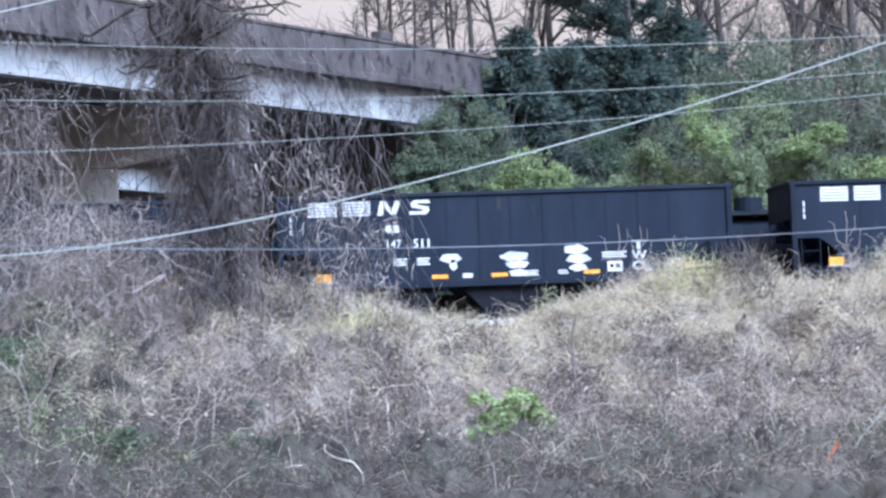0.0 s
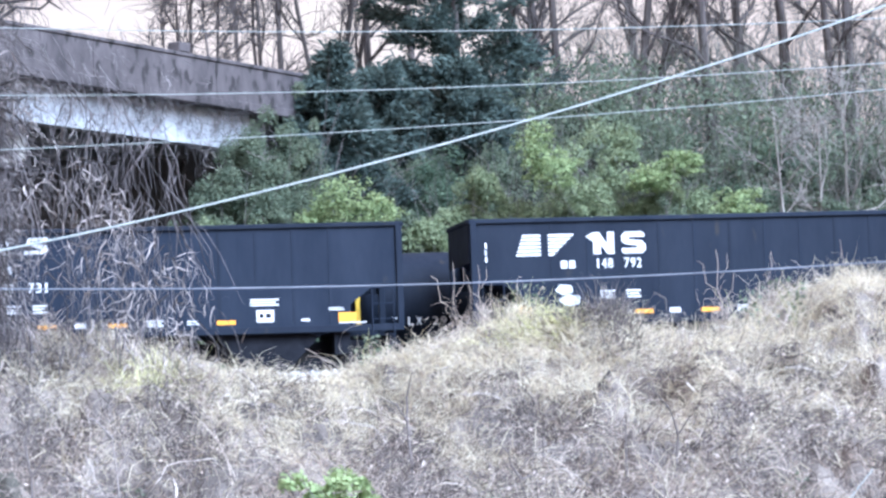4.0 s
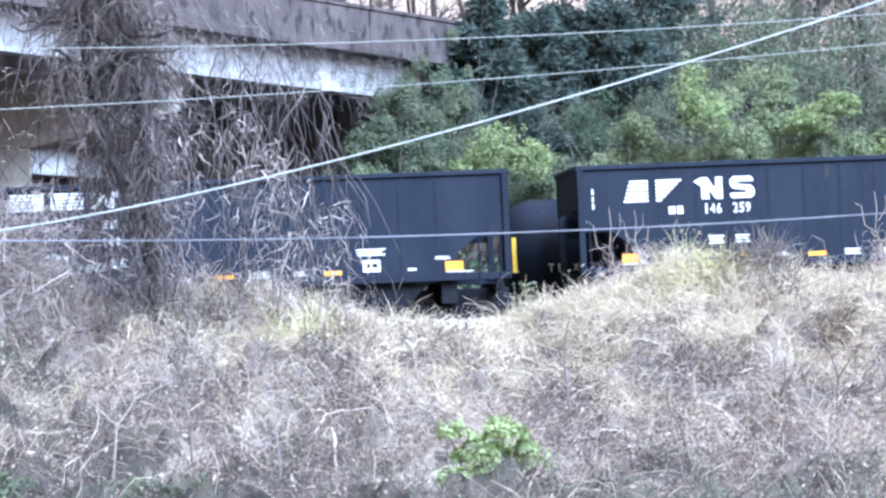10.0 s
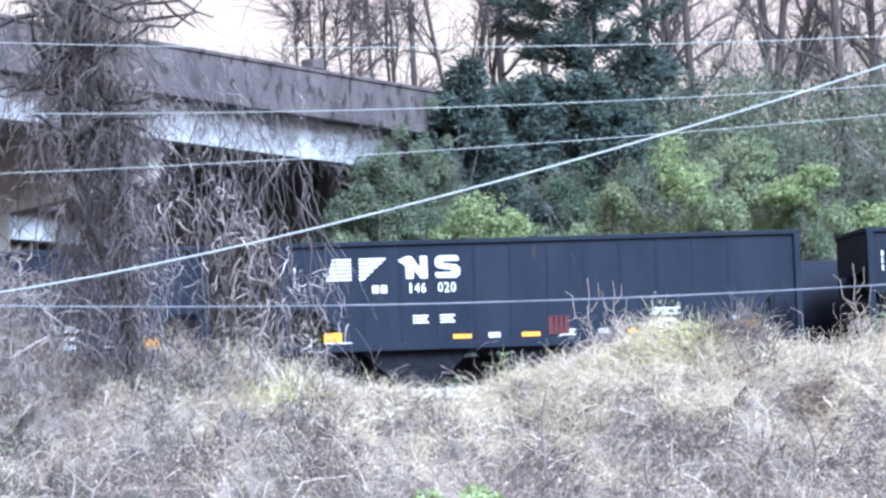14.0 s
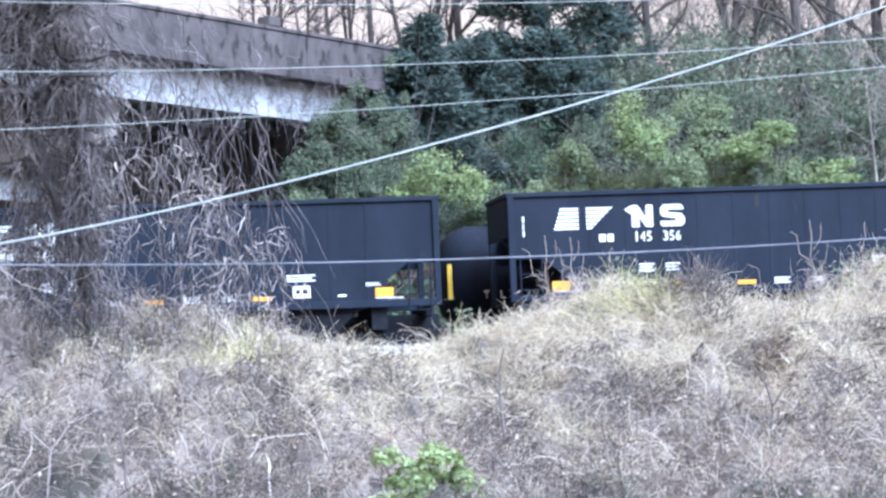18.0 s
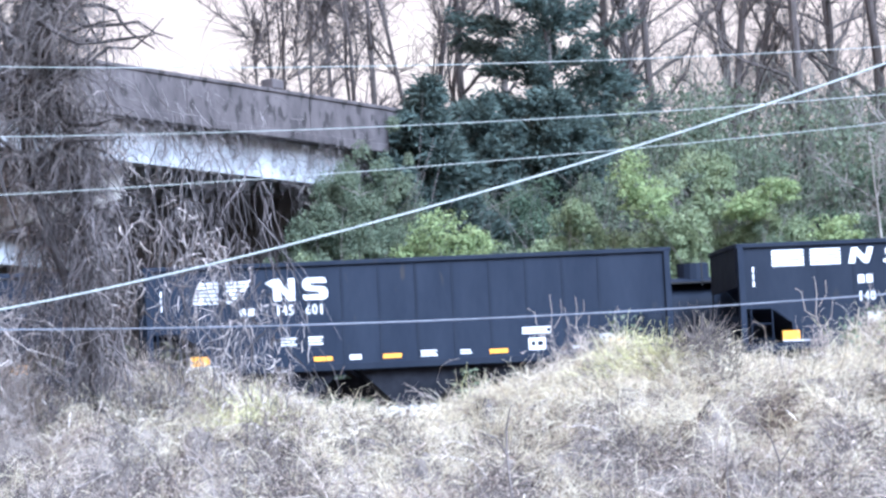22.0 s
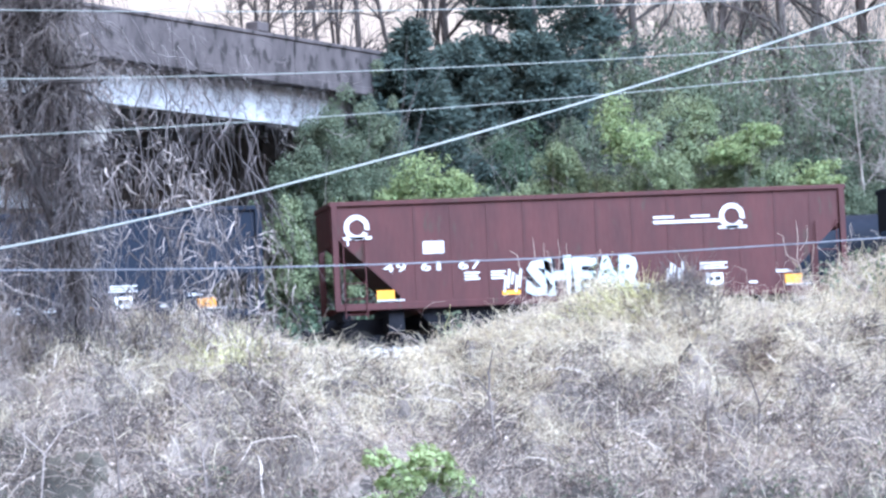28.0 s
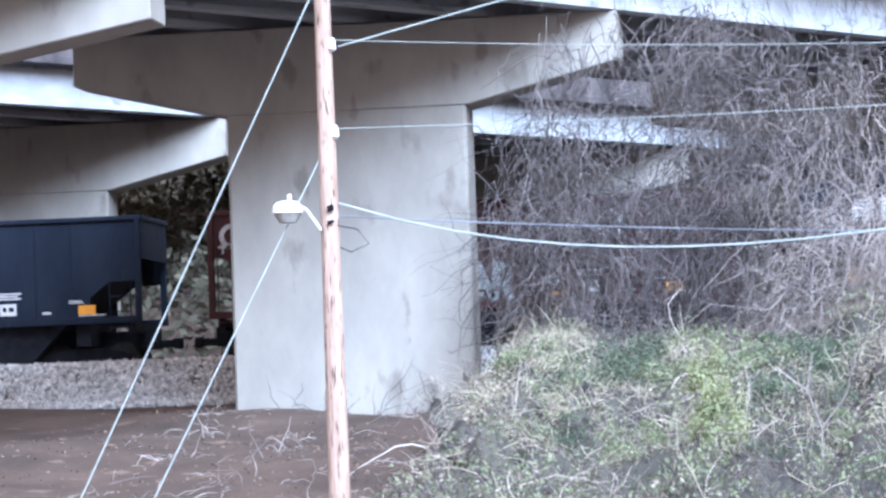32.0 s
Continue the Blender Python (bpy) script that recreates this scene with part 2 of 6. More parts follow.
def part(name, bm, material, parent=None, label=""):
    """Links a bmesh as one mesh object under a thing or a part."""
    me = bpy.data.meshes.new(name)
    bm.to_mesh(me)
    bm.free()
    me.materials.append(material)
    ob = new(name, me)
    if parent:
        ob.parent = parent
    if label:
        ob["label"] = label
    return ob


def shared(name, me, parent, m=None):
    """One more object on a mesh that exists already."""
    ob = new(name, me)
    ob.parent = parent
    if m is not None:
        ob.matrix_basis = m
    return ob


def thing(name, label, category, group="", m=None):
    ob = new(name)
    ob.empty_display_size = 0.3
    if m is not None:
        ob.matrix_basis = m
    return tagged(ob, label, category, group)


def box(bm, x0, x1, y0, y1, z0, z1, bevel=0.0):
    r = bmesh.ops.create_cube(bm, size=1.0, matrix=Matrix.Translation(((x0 + x1) / 2, (y0 + y1) / 2, (z0 + z1) / 2)) @ Matrix.Diagonal((x1 - x0, y1 - y0, z1 - z0, 1)))
    if bevel:
        es = list({e for v in r["verts"] for e in v.link_edges})
        bmesh.ops.bevel(bm, geom=es, offset=bevel, segments=1, affect="EDGES")
    return bm


def prism(bm, pts, y0, y1):
    """A polygon in x and z, given a thickness from y0 to y1."""
    a = [bm.verts.new((x, y0, z)) for x, z in pts]
    b = [bm.verts.new((x, y1, z)) for x, z in pts]
    k = len(pts)
    bm.faces.new(a)
    bm.faces.new(b[::-1])
    for i in range(k):
        j = (i + 1) % k
        bm.faces.new((a[j], a[i], b[i], b[j]))
    bmesh.ops.recalc_face_normals(bm, faces=bm.faces)
    return bm


def tube(bm, pts, r0, r1=None, sides=6):
    """A tapered tube along a row of points."""
    r1 = r0 if r1 is None else r1
    pts = [Vector(p) for p in pts]
    rings, up = [], Vector((0.13, 0.31, 1))
    for i, p in enumerate(pts):
        d = (pts[min(i + 1, len(pts) - 1)] - pts[max(i - 1, 0)]).normalized()
        a = d.cross(up if abs(d.dot(up.normalized())) < 0.95 else Vector((1, 0.2, 0))).normalized()
        b = d.cross(a)
        r = r0 + (r1 - r0) * i / (len(pts) - 1)
        rings.append([bm.verts.new(p + a * (r * math.cos(6.28318 * k / sides)) + b * (r * math.sin(6.28318 * k / sides))) for k in range(sides)])
    for q, w in zip(rings, rings[1:]):
        for k in range(sides):
            bm.faces.new((q[k], q[(k + 1) % sides], w[(k + 1) % sides], w[k]))
    bm.faces.new(rings[0][::-1])
    bm.faces.new(rings[-1])
    return bm


def disc(bm, cx, cz, r, y0, y1, sides=20):
    return prism(bm, [(cx + r * math.cos(6.28318 * k / sides), cz + r * math.sin(6.28318 * k / sides)) for k in range(sides)], y0, y1)


def arrays_mesh(name, verts, faces):
    """A mesh out of numpy arrays: verts (n, 3), faces (m, k)."""
    me = bpy.data.meshes.new(name)
    k = faces.shape[1]
    me.vertices.add(len(verts))
    me.vertices.foreach_set("co", verts.astype(np.float32).ravel())
    me.loops.add(faces.size)
    me.loops.foreach_set("vertex_index", faces.astype(np.int32).ravel())
    me.polygons.add(len(faces))
    me.polygons.foreach_set("loop_start", np.arange(0, faces.size, k, dtype=np.int32))
    me.update(calc_edges=True)
    return me


def strands(roots, dirs, lengths, r, sag=0.5, curl=0.35, segs=3, seed=1, sides=3):
    """Thin tapered stems: roots (n, 3), first directions, lengths. They bend downwards by sag and wander by curl. Returns verts, faces."""
    rng = np.random.default_rng(seed)
    n = len(roots)
    d = dirs / np.linalg.norm(dirs, axis=1, keepdims=True)
    p = roots.astype(float).copy()
    step = (lengths / segs)[:, None]
    line = [p.copy()]
    for s in range(segs):
        d = d + rng.normal(0, curl, (n, 3)) + np.array([0, 0, -sag / segs])
        d /= np.linalg.norm(d, axis=1, keepdims=True)
        p = p + d * step
        line.append(p.copy())
    a = np.cross(d, rng.normal(0, 1, (n, 3)))
    a /= np.linalg.norm(a, axis=1, keepdims=True)
    b = np.cross(d, a)
    verts = np.zeros((n, segs + 1, sides, 3))
    rad = np.broadcast_to(np.asarray(r, float), (n,))[:, None]
    for s in range(segs + 1):
        w = rad * (1 - 0.75 * s / segs)
        for k in range(sides):
            t = 6.28318 * k / sides
            verts[:, s, k] = line[s] + (a * math.cos(t) + b * math.sin(t)) * w
    base = (np.arange(n) * (segs + 1) * sides)[:, None]
    f = []
    for s in range(segs):
        for k in range(sides):
            k2 = (k + 1) % sides
            f.append(base + np.array([[s * sides + k, s * sides + k2, (s + 1) * sides + k2, (s + 1) * sides + k]]))
    return verts.reshape(-1, 3), np.concatenate(f, 0)


def blades(roots, dirs, lengths, width, sag=2.0, curl=0.3, seed=1):
    """Narrow tapered dead blades and leaf ribbons that arch over: three bent quads each. Returns verts, faces."""
    rng = np.random.default_rng(seed)
    n = len(roots)
    d = dirs / np.linalg.norm(dirs, axis=1, keepdims=True)
    a = np.cross(d, rng.normal(0, 1, (n, 3)))
    a /= np.linalg.norm(a, axis=1, keepdims=True)
    p, w = roots.astype(float), (width * rng.uniform(0.5, 1.4, n))[:, None]
    rows = [p - a * w, p + a * w]
    for f in (1.0, 0.8, 0.3):
        p = p + d * (lengths / 3)[:, None]
        rows += [p - a * w * f, p + a * w * f]
        d = d + rng.normal(0, curl, (n, 3)) + np.array([0, 0, -sag / 3])
        d /= np.linalg.norm(d, axis=1, keepdims=True)
    base = (np.arange(n) * 8)[:, None]
    return np.stack(rows, 1).reshape(-1, 3), np.concatenate([base + np.array([[k, k + 1, k + 3, k + 2]]) for k in (0, 2, 4)], 0)


def leaves(points, size, seed=1, flat=0.0, facing=None):
    """Small folded four-cornered leaves at the points, turned at random. Returns verts, faces."""
    rng = np.random.default_rng(seed)
    n = len(points)
    u = rng.normal(0, 1, (n, 3))
    u[:, 2] *= 1 - flat
    u /= np.linalg.norm(u, axis=1, keepdims=True)
    if facing is not None:
        u -= facing * np.sum(u * facing, axis=1, keepdims=True) * 0.5
        u /= np.linalg.norm(u, axis=1, keepdims=True)
        v = np.cross(u, facing + rng.normal(0, 0.8, (n, 3)))
    else:
        v = np.cross(u, rng.normal(0, 1, (n, 3)))
    v /= np.linalg.norm(v, axis=1, keepdims=True)
    s = size * rng.uniform(0.6, 1.4, (n, 1))
    verts = np.stack([points - u * s, points + v * s * 0.5, points + u * s, points - v * s * 0.5], 1).reshape(-1, 3)
    return verts, np.arange(n * 4).reshape(n, 4)


def stuff(name, vf, material, label, category="", parent=None, kind="stuff"):
    ob = new(name, arrays_mesh(name, *vf))
    ob.data.materials.append(material)
    if parent:
        ob.parent = parent
        if label:
            ob["label"] = label
        return ob
    return tagged(ob, label, category, "", kind)


def joined(*vfs):
    vs, fs, o = [], [], 0
    for v, f in vfs:
        vs.append(v)
        fs.append(f + o)
        o += len(v)
    return np.concatenate(vs), np.concatenate(fs)


# ---- ground: one sheet from behind the camera, up the bank, over the track bed and up the hill ----
RAIL_Z = 3.83
TRACK_Y = 87.15
TRACK2_Y = 91.2


def ground_z(x, y):
    x, y = np.asarray(x, float), np.asarray(y, float)
    z = np.interp(y, [-400, -30, -14, -2, 4, 14, 28, 36, 50, 60, 70, 77, 82.0, 82.8, 84.0, 84.8, 85.7, 93.6, 95.0], [-0.8, -0.8, -0.75, -0.05, -0.05, -0.4, -0.4, 0.0, 0.15, 0.75, 1.9, 2.6, 2.95, 3.2, 4.1, 4.12, 3.52, 3.52, 3.6])
    hill = np.interp(y, [95.0, 100, 108, 122, 150, 400, 3000], [0, 2.6, 6.0, 9.5, 12, 14, 16])
    valley = np.interp(y, [95.0, 108, 122, 136, 150, 180, 400, 3000], [0, 1.2, 2.5, 4.6, 12, 17, 19, 20])
    side = np.interp(x / np.maximum(np.abs(y), 1.0), [-0.25, -0.17, -0.12, 0.07, 0.11], [0.95, 0.85, 0.0, 0.0, 1.0])
    z = z + hill * side + valley * (1 - side)
    bump = np.sin(x * 0.61 + y * 0.23) * np.sin(y * 0.47 - x * 0.19) * 0.16 + np.sin(x * 1.7 + 1.3) * np.sin(y * 1.9) * 0.05
    return z + bump * np.clip((y - 40) / 12, 0, 1) * np.where((y > 81.5) & (y < 96), 0.0, 1.0)


_gx = np.unique(np.concatenate([[-3000, -900, -300, -120, -70, -50], np.arange(-40, 50.1, 0.8), [60, 80, 140, 300, 900, 3000]]))
_gy = np.unique(np.concatenate([[-400, -120, -40, -30, -20, -14, -8, -2, 1, 4, 9, 14, 20, 28, 32], np.arange(38, 112, 0.8), np.arange(81, 87, 0.2), [115, 120, 126, 135, 150, 200, 300, 600, 1500, 3000]]))
_GX, _GY = np.meshgrid(_gx, _gy)
_v = np.stack([_GX, _GY, ground_z(_GX, _GY)], -1).reshape(-1, 3)
_i = np.arange(_v.shape[0]).reshape(_GX.shape)
_f = np.stack([_i[:-1, :-1], _i[:-1, 1:], _i[1:, 1:], _i[1:, :-1]], -1).reshape(-1, 4)
ground = new("ground", arrays_mesh("ground", _v, _f))
ground.data.materials.append(M_DIRT)
for _p in ground.data.polygons:
    _p.use_smooth = True
tagged(ground, "brown leaf-littered soil bank rising to the railway", "ground", "", "structure")

# track bed of loose stone
_rng = np.random.default_rng(5)


def stones(n, x0, x1, y0, y1, size, seed):
    """Crushed stones: squashed, turned octahedra lying on the ground."""
    r = np.random.default_rng(seed)
    c = np.stack([r.uniform(x0, x1, n), r.uniform(y0, y1, n), np.zeros(n)], 1)
    c[:, 2] = ground_z(c[:, 0], c[:, 1]) + r.uniform(0.0, 0.05, n)
    o = np.array([[1, 0, 0], [0, 1, 0], [-1, 0, 0], [0, -1, 0], [0, 0, 1], [0, 0, -1]], float)
    s = size * r.uniform(0.5, 1.4, (n, 1, 1)) * r.uniform(0.6, 1.2, (n, 1, 3))
    v = o[None] * s + r.normal(0, size * 0.18, (n, 6, 3)) + c[:, None]
    t = np.array([[0, 1, 4], [1, 2, 4], [2, 3, 4], [3, 0, 4], [1, 0, 5], [2, 1, 5], [3, 2, 5], [0, 3, 5]])
    return v.reshape(-1, 3), (t[None] + (np.arange(n) * 6)[:, None, None]).reshape(-1, 3)


stuff("ballast", stones(24000, -27, -9, 82.0, 86.3, 0.08, 3), M_BALLAST, "pale grey crushed stone ballast along the track", "ballast")
stuff("ballast_far", stones(9000, -10, 30, 83.0, 86.0, 0.085, 4), M_BALLAST, "pale grey crushed stone ballast along the track", "ballast")


def rail(y):
    bm = bmesh.new()
    for (w, z0, z1) in ((0.075, RAIL_Z - 0.17, RAIL_Z - 0.15), (0.012, RAIL_Z - 0.15, RAIL_Z - 0.04), (0.036, RAIL_Z - 0.04, RAIL_Z)):
        box(bm, -60, 80, y - w, y + w, z0, z1)
    ob = part("rail", bm, M_RAIL)
    tagged(ob, "rusty steel rail on wooden ties", "rail", "rails", "structure")


for _y in (TRACK_Y, TRACK2_Y):
    rail(_y - 0.75)
    rail(_y + 0.75)
_bm = bmesh.new()
box(_bm, -0.11, 0.11, -1.3, 1.3, 0, 0.17, 0.015)
_tie = bpy.data.meshes.new("tie")
_bm.to_mesh(_tie)
_bm.free()
_tie.materials.append(M_TIE)
for _y in (TRACK_Y, TRACK2_Y):
    for _k in range(100):
        _t = new("railway_tie", _tie)
        _t.matrix_basis = pose(-28 + _k * 0.56, _y, RAIL_Z - 0.34, 0, 0, 0)
        tagged(_t, "dark creosoted wooden railway tie bedded in ballast", "railway tie", "ties under the rails")

# ---- bridges ----
B_AZ = 51.5
SOFFIT = 11.54


def i_beam(bm, x0, x1, y, z0, z1):
    box(bm, x0, x1, y - 0.13, y + 0.13, z0 + 0.14, z1)
    box(bm, x0, x1, y - 0.27, y + 0.27, z0, z0 + 0.14)


def bridge(m, x0, x1, x1_beam, label):
    b = thing("road_bridge", label, "bridge", "twin road bridges", m)
    for y in (0.27, 2.65, 5.05, 7.45, 9.83):
        bm = bmesh.new()
        i_beam(bm, x0, x1_beam, y, SOFFIT, 12.7)
        part("girder", bm, M_GIRDER, b, "pale blue-grey painted girder")
    bm = bmesh.new()
    box(bm, x0, x1, -0.42, 10.5, 12.7, 12.95, 0.02)
    part("deck_slab", bm, M_PARAPET, b)
    for y0, y1 in ((-0.40, -0.12), (10.2, 10.48)):
        n = int((x1 - x0) / 6.1)
        for k in range(n):
            bm = bmesh.new()
            a, c = x0 + (x1 - x0) * k / n, x0 + (x1 - x0) * (k + 1) / n
            prism(bm, [(a + 0.015, 12.95), (c - 0.015, 12.95), (c - 0.015, 14.02), (a + 0.015, 14.02)], y0, y1)
            box(bm, a + 0.015, c - 0.015, y0 - 0.05, y1 + 0.05, 14.02, 14.14, 0.02)
            part("parapet_panel", bm, M_PARAPET, b, "dark weathered concrete parapet")
    for k in range(int((x1_beam - x0) / 6.8)):
        bm = bmesh.new()
        box(bm, x0 + 3 + k * 6.8 - 0.1, x0 + 3 + k * 6.8 + 0.1, 0.41, 9.69, 11.9, 12.6)
        part("diaphragm", bm, M_GIRDER, b)
    return b


near_bridge = bridge(pose(-6.74, 77.04, 0.137, 0, 0.33, B_AZ), -62, 35.5, 31.7, "near highway overpass with pale girders and dark weathered parapet")
far_bridge = bridge(pose(-20.42, 98.1, 0.27, 0, 0.33, B_AZ), -30, 60, 60, "far parallel highway overpass with pale girders")
_bm = bmesh.new()
box(_bm, 26.9, 27.5, -0.48, -0.04, 14.13, 14.42, 0.03)
part("light_base", _bm, M_PARAPET, near_bridge)


def pier(tip_x, y, width, c0, c1, ground, label, t=0.65, up=0.0):
    """Hammerhead pier: a wall-like column from c0 to c1 and a cap that tapers to both tips."""
    p = thing("bridge_pier", label, "bridge pier", "hammerhead piers", pose((c0 + c1) / 2, y, ground))
    cx = (c0 + c1) / 2
    bm = bmesh.new()
    box(bm, c0 - cx, c1 - cx, -t, t, -1.2, 9.55 + up - ground, 0.06)
    part("column", bm, M_CONC, p)
    bm = bmesh.new()
    l, r = tip_x - width - cx, tip_x - cx
    z0, z1, z2 = 10.38 + up - ground, 11.535 + up - ground, 9.5 + up - ground
    prism(bm, [(l, z0), (c0 - cx - 0.02, z2), (c1 - cx + 0.02, z2), (r, z0), (r, z1), (l, z1)], -t - 0.04, t + 0.04)
    bmesh.ops.bevel(bm, geom=list(bm.edges), offset=0.03, segments=1, affect="EDGES")
    part("pier_cap", bm, M_CONC, p)
    return p


pier(-6.75, 77.65, 12.95, -16.04, -10.36, 2.5, "pale concrete hammerhead pier with stained brushy base", 0.65, 0.13)
pier(-15.3, 66.85, 12.95, -25.4, -20.2, 1.5, "pale concrete hammerhead pier beyond the dirt bank", 0.65, 0.2)
pier(5.6, 93.9, 12.95, -0.9, 1.42, 3.5, "shaded concrete hammerhead pier behind the tracks", 0.5, 0.2)
pier(-20.45, 98.65, 12.95, -29.2, -24.1, 4.0, "concrete hammerhead pier with shaded cap behind the tracks", 0.65, 0.26)
pier(-7.75, 114.5, 12.95, -16.9, -12.2, 5.0, "far concrete hammerhead pier half hidden by brush", 0.65, 0.14)
_bm = bmesh.new()
box(_bm, 31.8, 35.4, 0.6, 9.6, 6.5, 12.69)
_ab = part("abutment", _bm, M_ABUT)
_ab.matrix_basis = pose(-6.74, 77.04, 0, 0, 0, B_AZ)
tagged(_ab, "concrete bridge abutment darkened for under-deck shade, set into the wooded hillside", "abutment", "", "structure")

# ---- the hopper train ----
SHIFT = [(0.0, 1.13), (1.0, 6.2), (2.0, 11.16), (3.0, 16.15), (6.0, 31.7), (7.0, 37.11), (9.0, 47.84), (11.0, 58.92), (12.0, 64.62), (13.0, 70.2), (16.0, 87.6), (18.0, 99.65), (19.0, 105.68), (20.0, 111.9), (21.0, 118.14), (23.0, 131.0), (25.0, 144.22), (26.0, 150.95), (28.5, 169.24), (30.0, 180.15), (32.0, 194.75)]
PITCH = 15.4
FIRST_X = 13.71
HL = 6.8
SILL, TOP = 1.52, 4.17
SIDE = -1.5
_text_cache = {}


def text_mesh(s, height, width=0.0, slant=0.0, bold=0.012):
    """Flat lettering of a given height in the x and z plane, its lower left corner at the origin."""
    key = (s, height, width, slant, bold)
    if key not in _text_cache:
        cu = bpy.data.curves.new("lettering", "FONT")
        cu.body, cu.size, cu.shear, cu.extrude, cu.offset = s, 1.0, slant, 0.006, bold
        cu.resolution_u = 2
        ob = bpy.data.objects.new("lettering", cu)
        scene.collection.objects.link(ob)
        bpy.context.view_layer.update()
        me = bpy.data.meshes.new_from_object(ob.evaluated_get(bpy.context.evaluated_depsgraph_get()))
        bpy.data.objects.remove(ob)
        co = np.zeros(len(me.vertices) * 3)
        me.vertices.foreach_get("co", co)
        co = co.reshape(-1, 3)
        lo, hi = co.min(0), co.max(0)
        k = height / (hi[1] - lo[1])
        kx = width / (hi[0] - lo[0]) if width else k
        out = np.stack([(co[:, 0] - lo[0]) * kx, -co[:, 2] * 0.4, (co[:, 1] - lo[1]) * k], 1)
        me.vertices.foreach_set("co", out.ravel())
        me.update()
        _text_cache[key] = me
    return _text_cache[key]


def bars(bm, x, z, w, h, n, y, gap=0.45):
    """n plain bars one above another, in a field of w by h."""
    p = h / n
    for k in range(n):
        z0 = z + k * p
        box(bm, x, x + w, y, y + 0.008, z0, z0 + p * (1 - gap) if n > 1 else z0 + h)


def flat(bm, pts, y):
    prism(bm, pts, y, y + 0.008)


def ring_pts(cx, cz, r, k=18, a0=0.0, a1=6.2832):
    return [(cx + r * math.cos(a0 + (a1 - a0) * i / (k - 1)), cz + r * math.sin(a0 + (a1 - a0) * i / (k - 1))) for i in range(k)]


_meshes = {}


def once(name, material, fn):
    if name not in _meshes:
        bm = bmesh.new()
        fn(bm)
        me = bpy.data.meshes.new(name)
        bm.to_mesh(me)
        bm.free()
        me.materials.append(material)
        _meshes[name] = me
    return _meshes[name]


def side_sheet(bm, y, red):
    if red:
        pts = [(-HL, TOP), (-HL, 3.4), (-5.1, 1.78), (-5.1, SILL), (5.1, SILL), (5.1, 1.78), (HL, 3.4), (HL, TOP)]
    else:
        pts = [(-HL, TOP), (-HL, 2.52), (-5.95, 2.52), (-5.42, 2.12), (-5.42, SILL), (5.42, SILL), (5.42, 2.12), (5.95, 2.52), (HL, 2.52), (HL, TOP)]
    prism(bm, pts, y - 0.02, y + 0.02)


def hopper_bay(bm):
    for cx in (0.0,):
        for s in (-1, 1):
            prism(bm, [(cx - 1.5, SILL), (cx + 1.5, SILL), (cx + 0.45, 0.45), (cx - 0.45, 0.45)], s * 0.85 - 0.5, s * 0.85 + 0.5)
        box(bm, cx - 0.5, cx + 0.5, -1.3, 1.3, 0.36, 0.46)


def slope(bm, s):
    prism(bm, [(s * 6.5, 3.35), (s * 6.5, 3.25), (s * 4.6, 1.3), (s * 4.4, 1.4)], -1.42, 1.42)


def truck_mesh(bm):
    for s in (-1, 1):
        y = s * 0.98
        prism(bm, [(-1.15, 0.62), (-0.95, 0.7), (-0.5, 0.8), (0.5, 0.8), (0.95, 0.7), (1.15, 0.62), (1.15, 0.4), (0.75, 0.42), (0.4, 0.2), (-0.4, 0.2), (-0.75, 0.42), (-1.15, 0.4)], y - 0.07, y + 0.07)
        for k in (-0.22, 0.0, 0.22):
            tube(bm, [(k, y + s * 0.08, 0.24), (k, y + s * 0.08, 0.56)], 0.075, sides=8)
        for k in (-0.86, 0.86):
            tube(bm, [(k, y + s * 0.04, 0.46), (k, y + s * 0.14, 0.46)], 0.11, sides=10)
    box(bm, -0.2, 0.2, -0.95, 0.95, 0.5, 0.78)


def wheelset(bm):
    for s in (-1, 1):
        y = s * 0.74
        disc(bm, 0, 0, 0.457, y - 0.065, y + 0.065, 24)
        disc(bm, 0, 0, 0.485, y - s * 0.09 - 0.02, y - s * 0.09 + 0.02, 24)
        disc(bm, 0, 0, 0.14, y + s * 0.07 - 0.03, y + s * 0.07 + 0.03, 12)
        for k in range(3):
            a = 6.28318 * k / 3
            disc(bm, 0.27 * math.cos(a), 0.27 * math.sin(a), 0.06, y + s * 0.066 - 0.01, y + s * 0.066 + 0.01, 8)
    tube(bm, [(0, -1.0, 0), (0, 1.0, 0)], 0.085, sides=10)


WHEELS, CARS = [], []


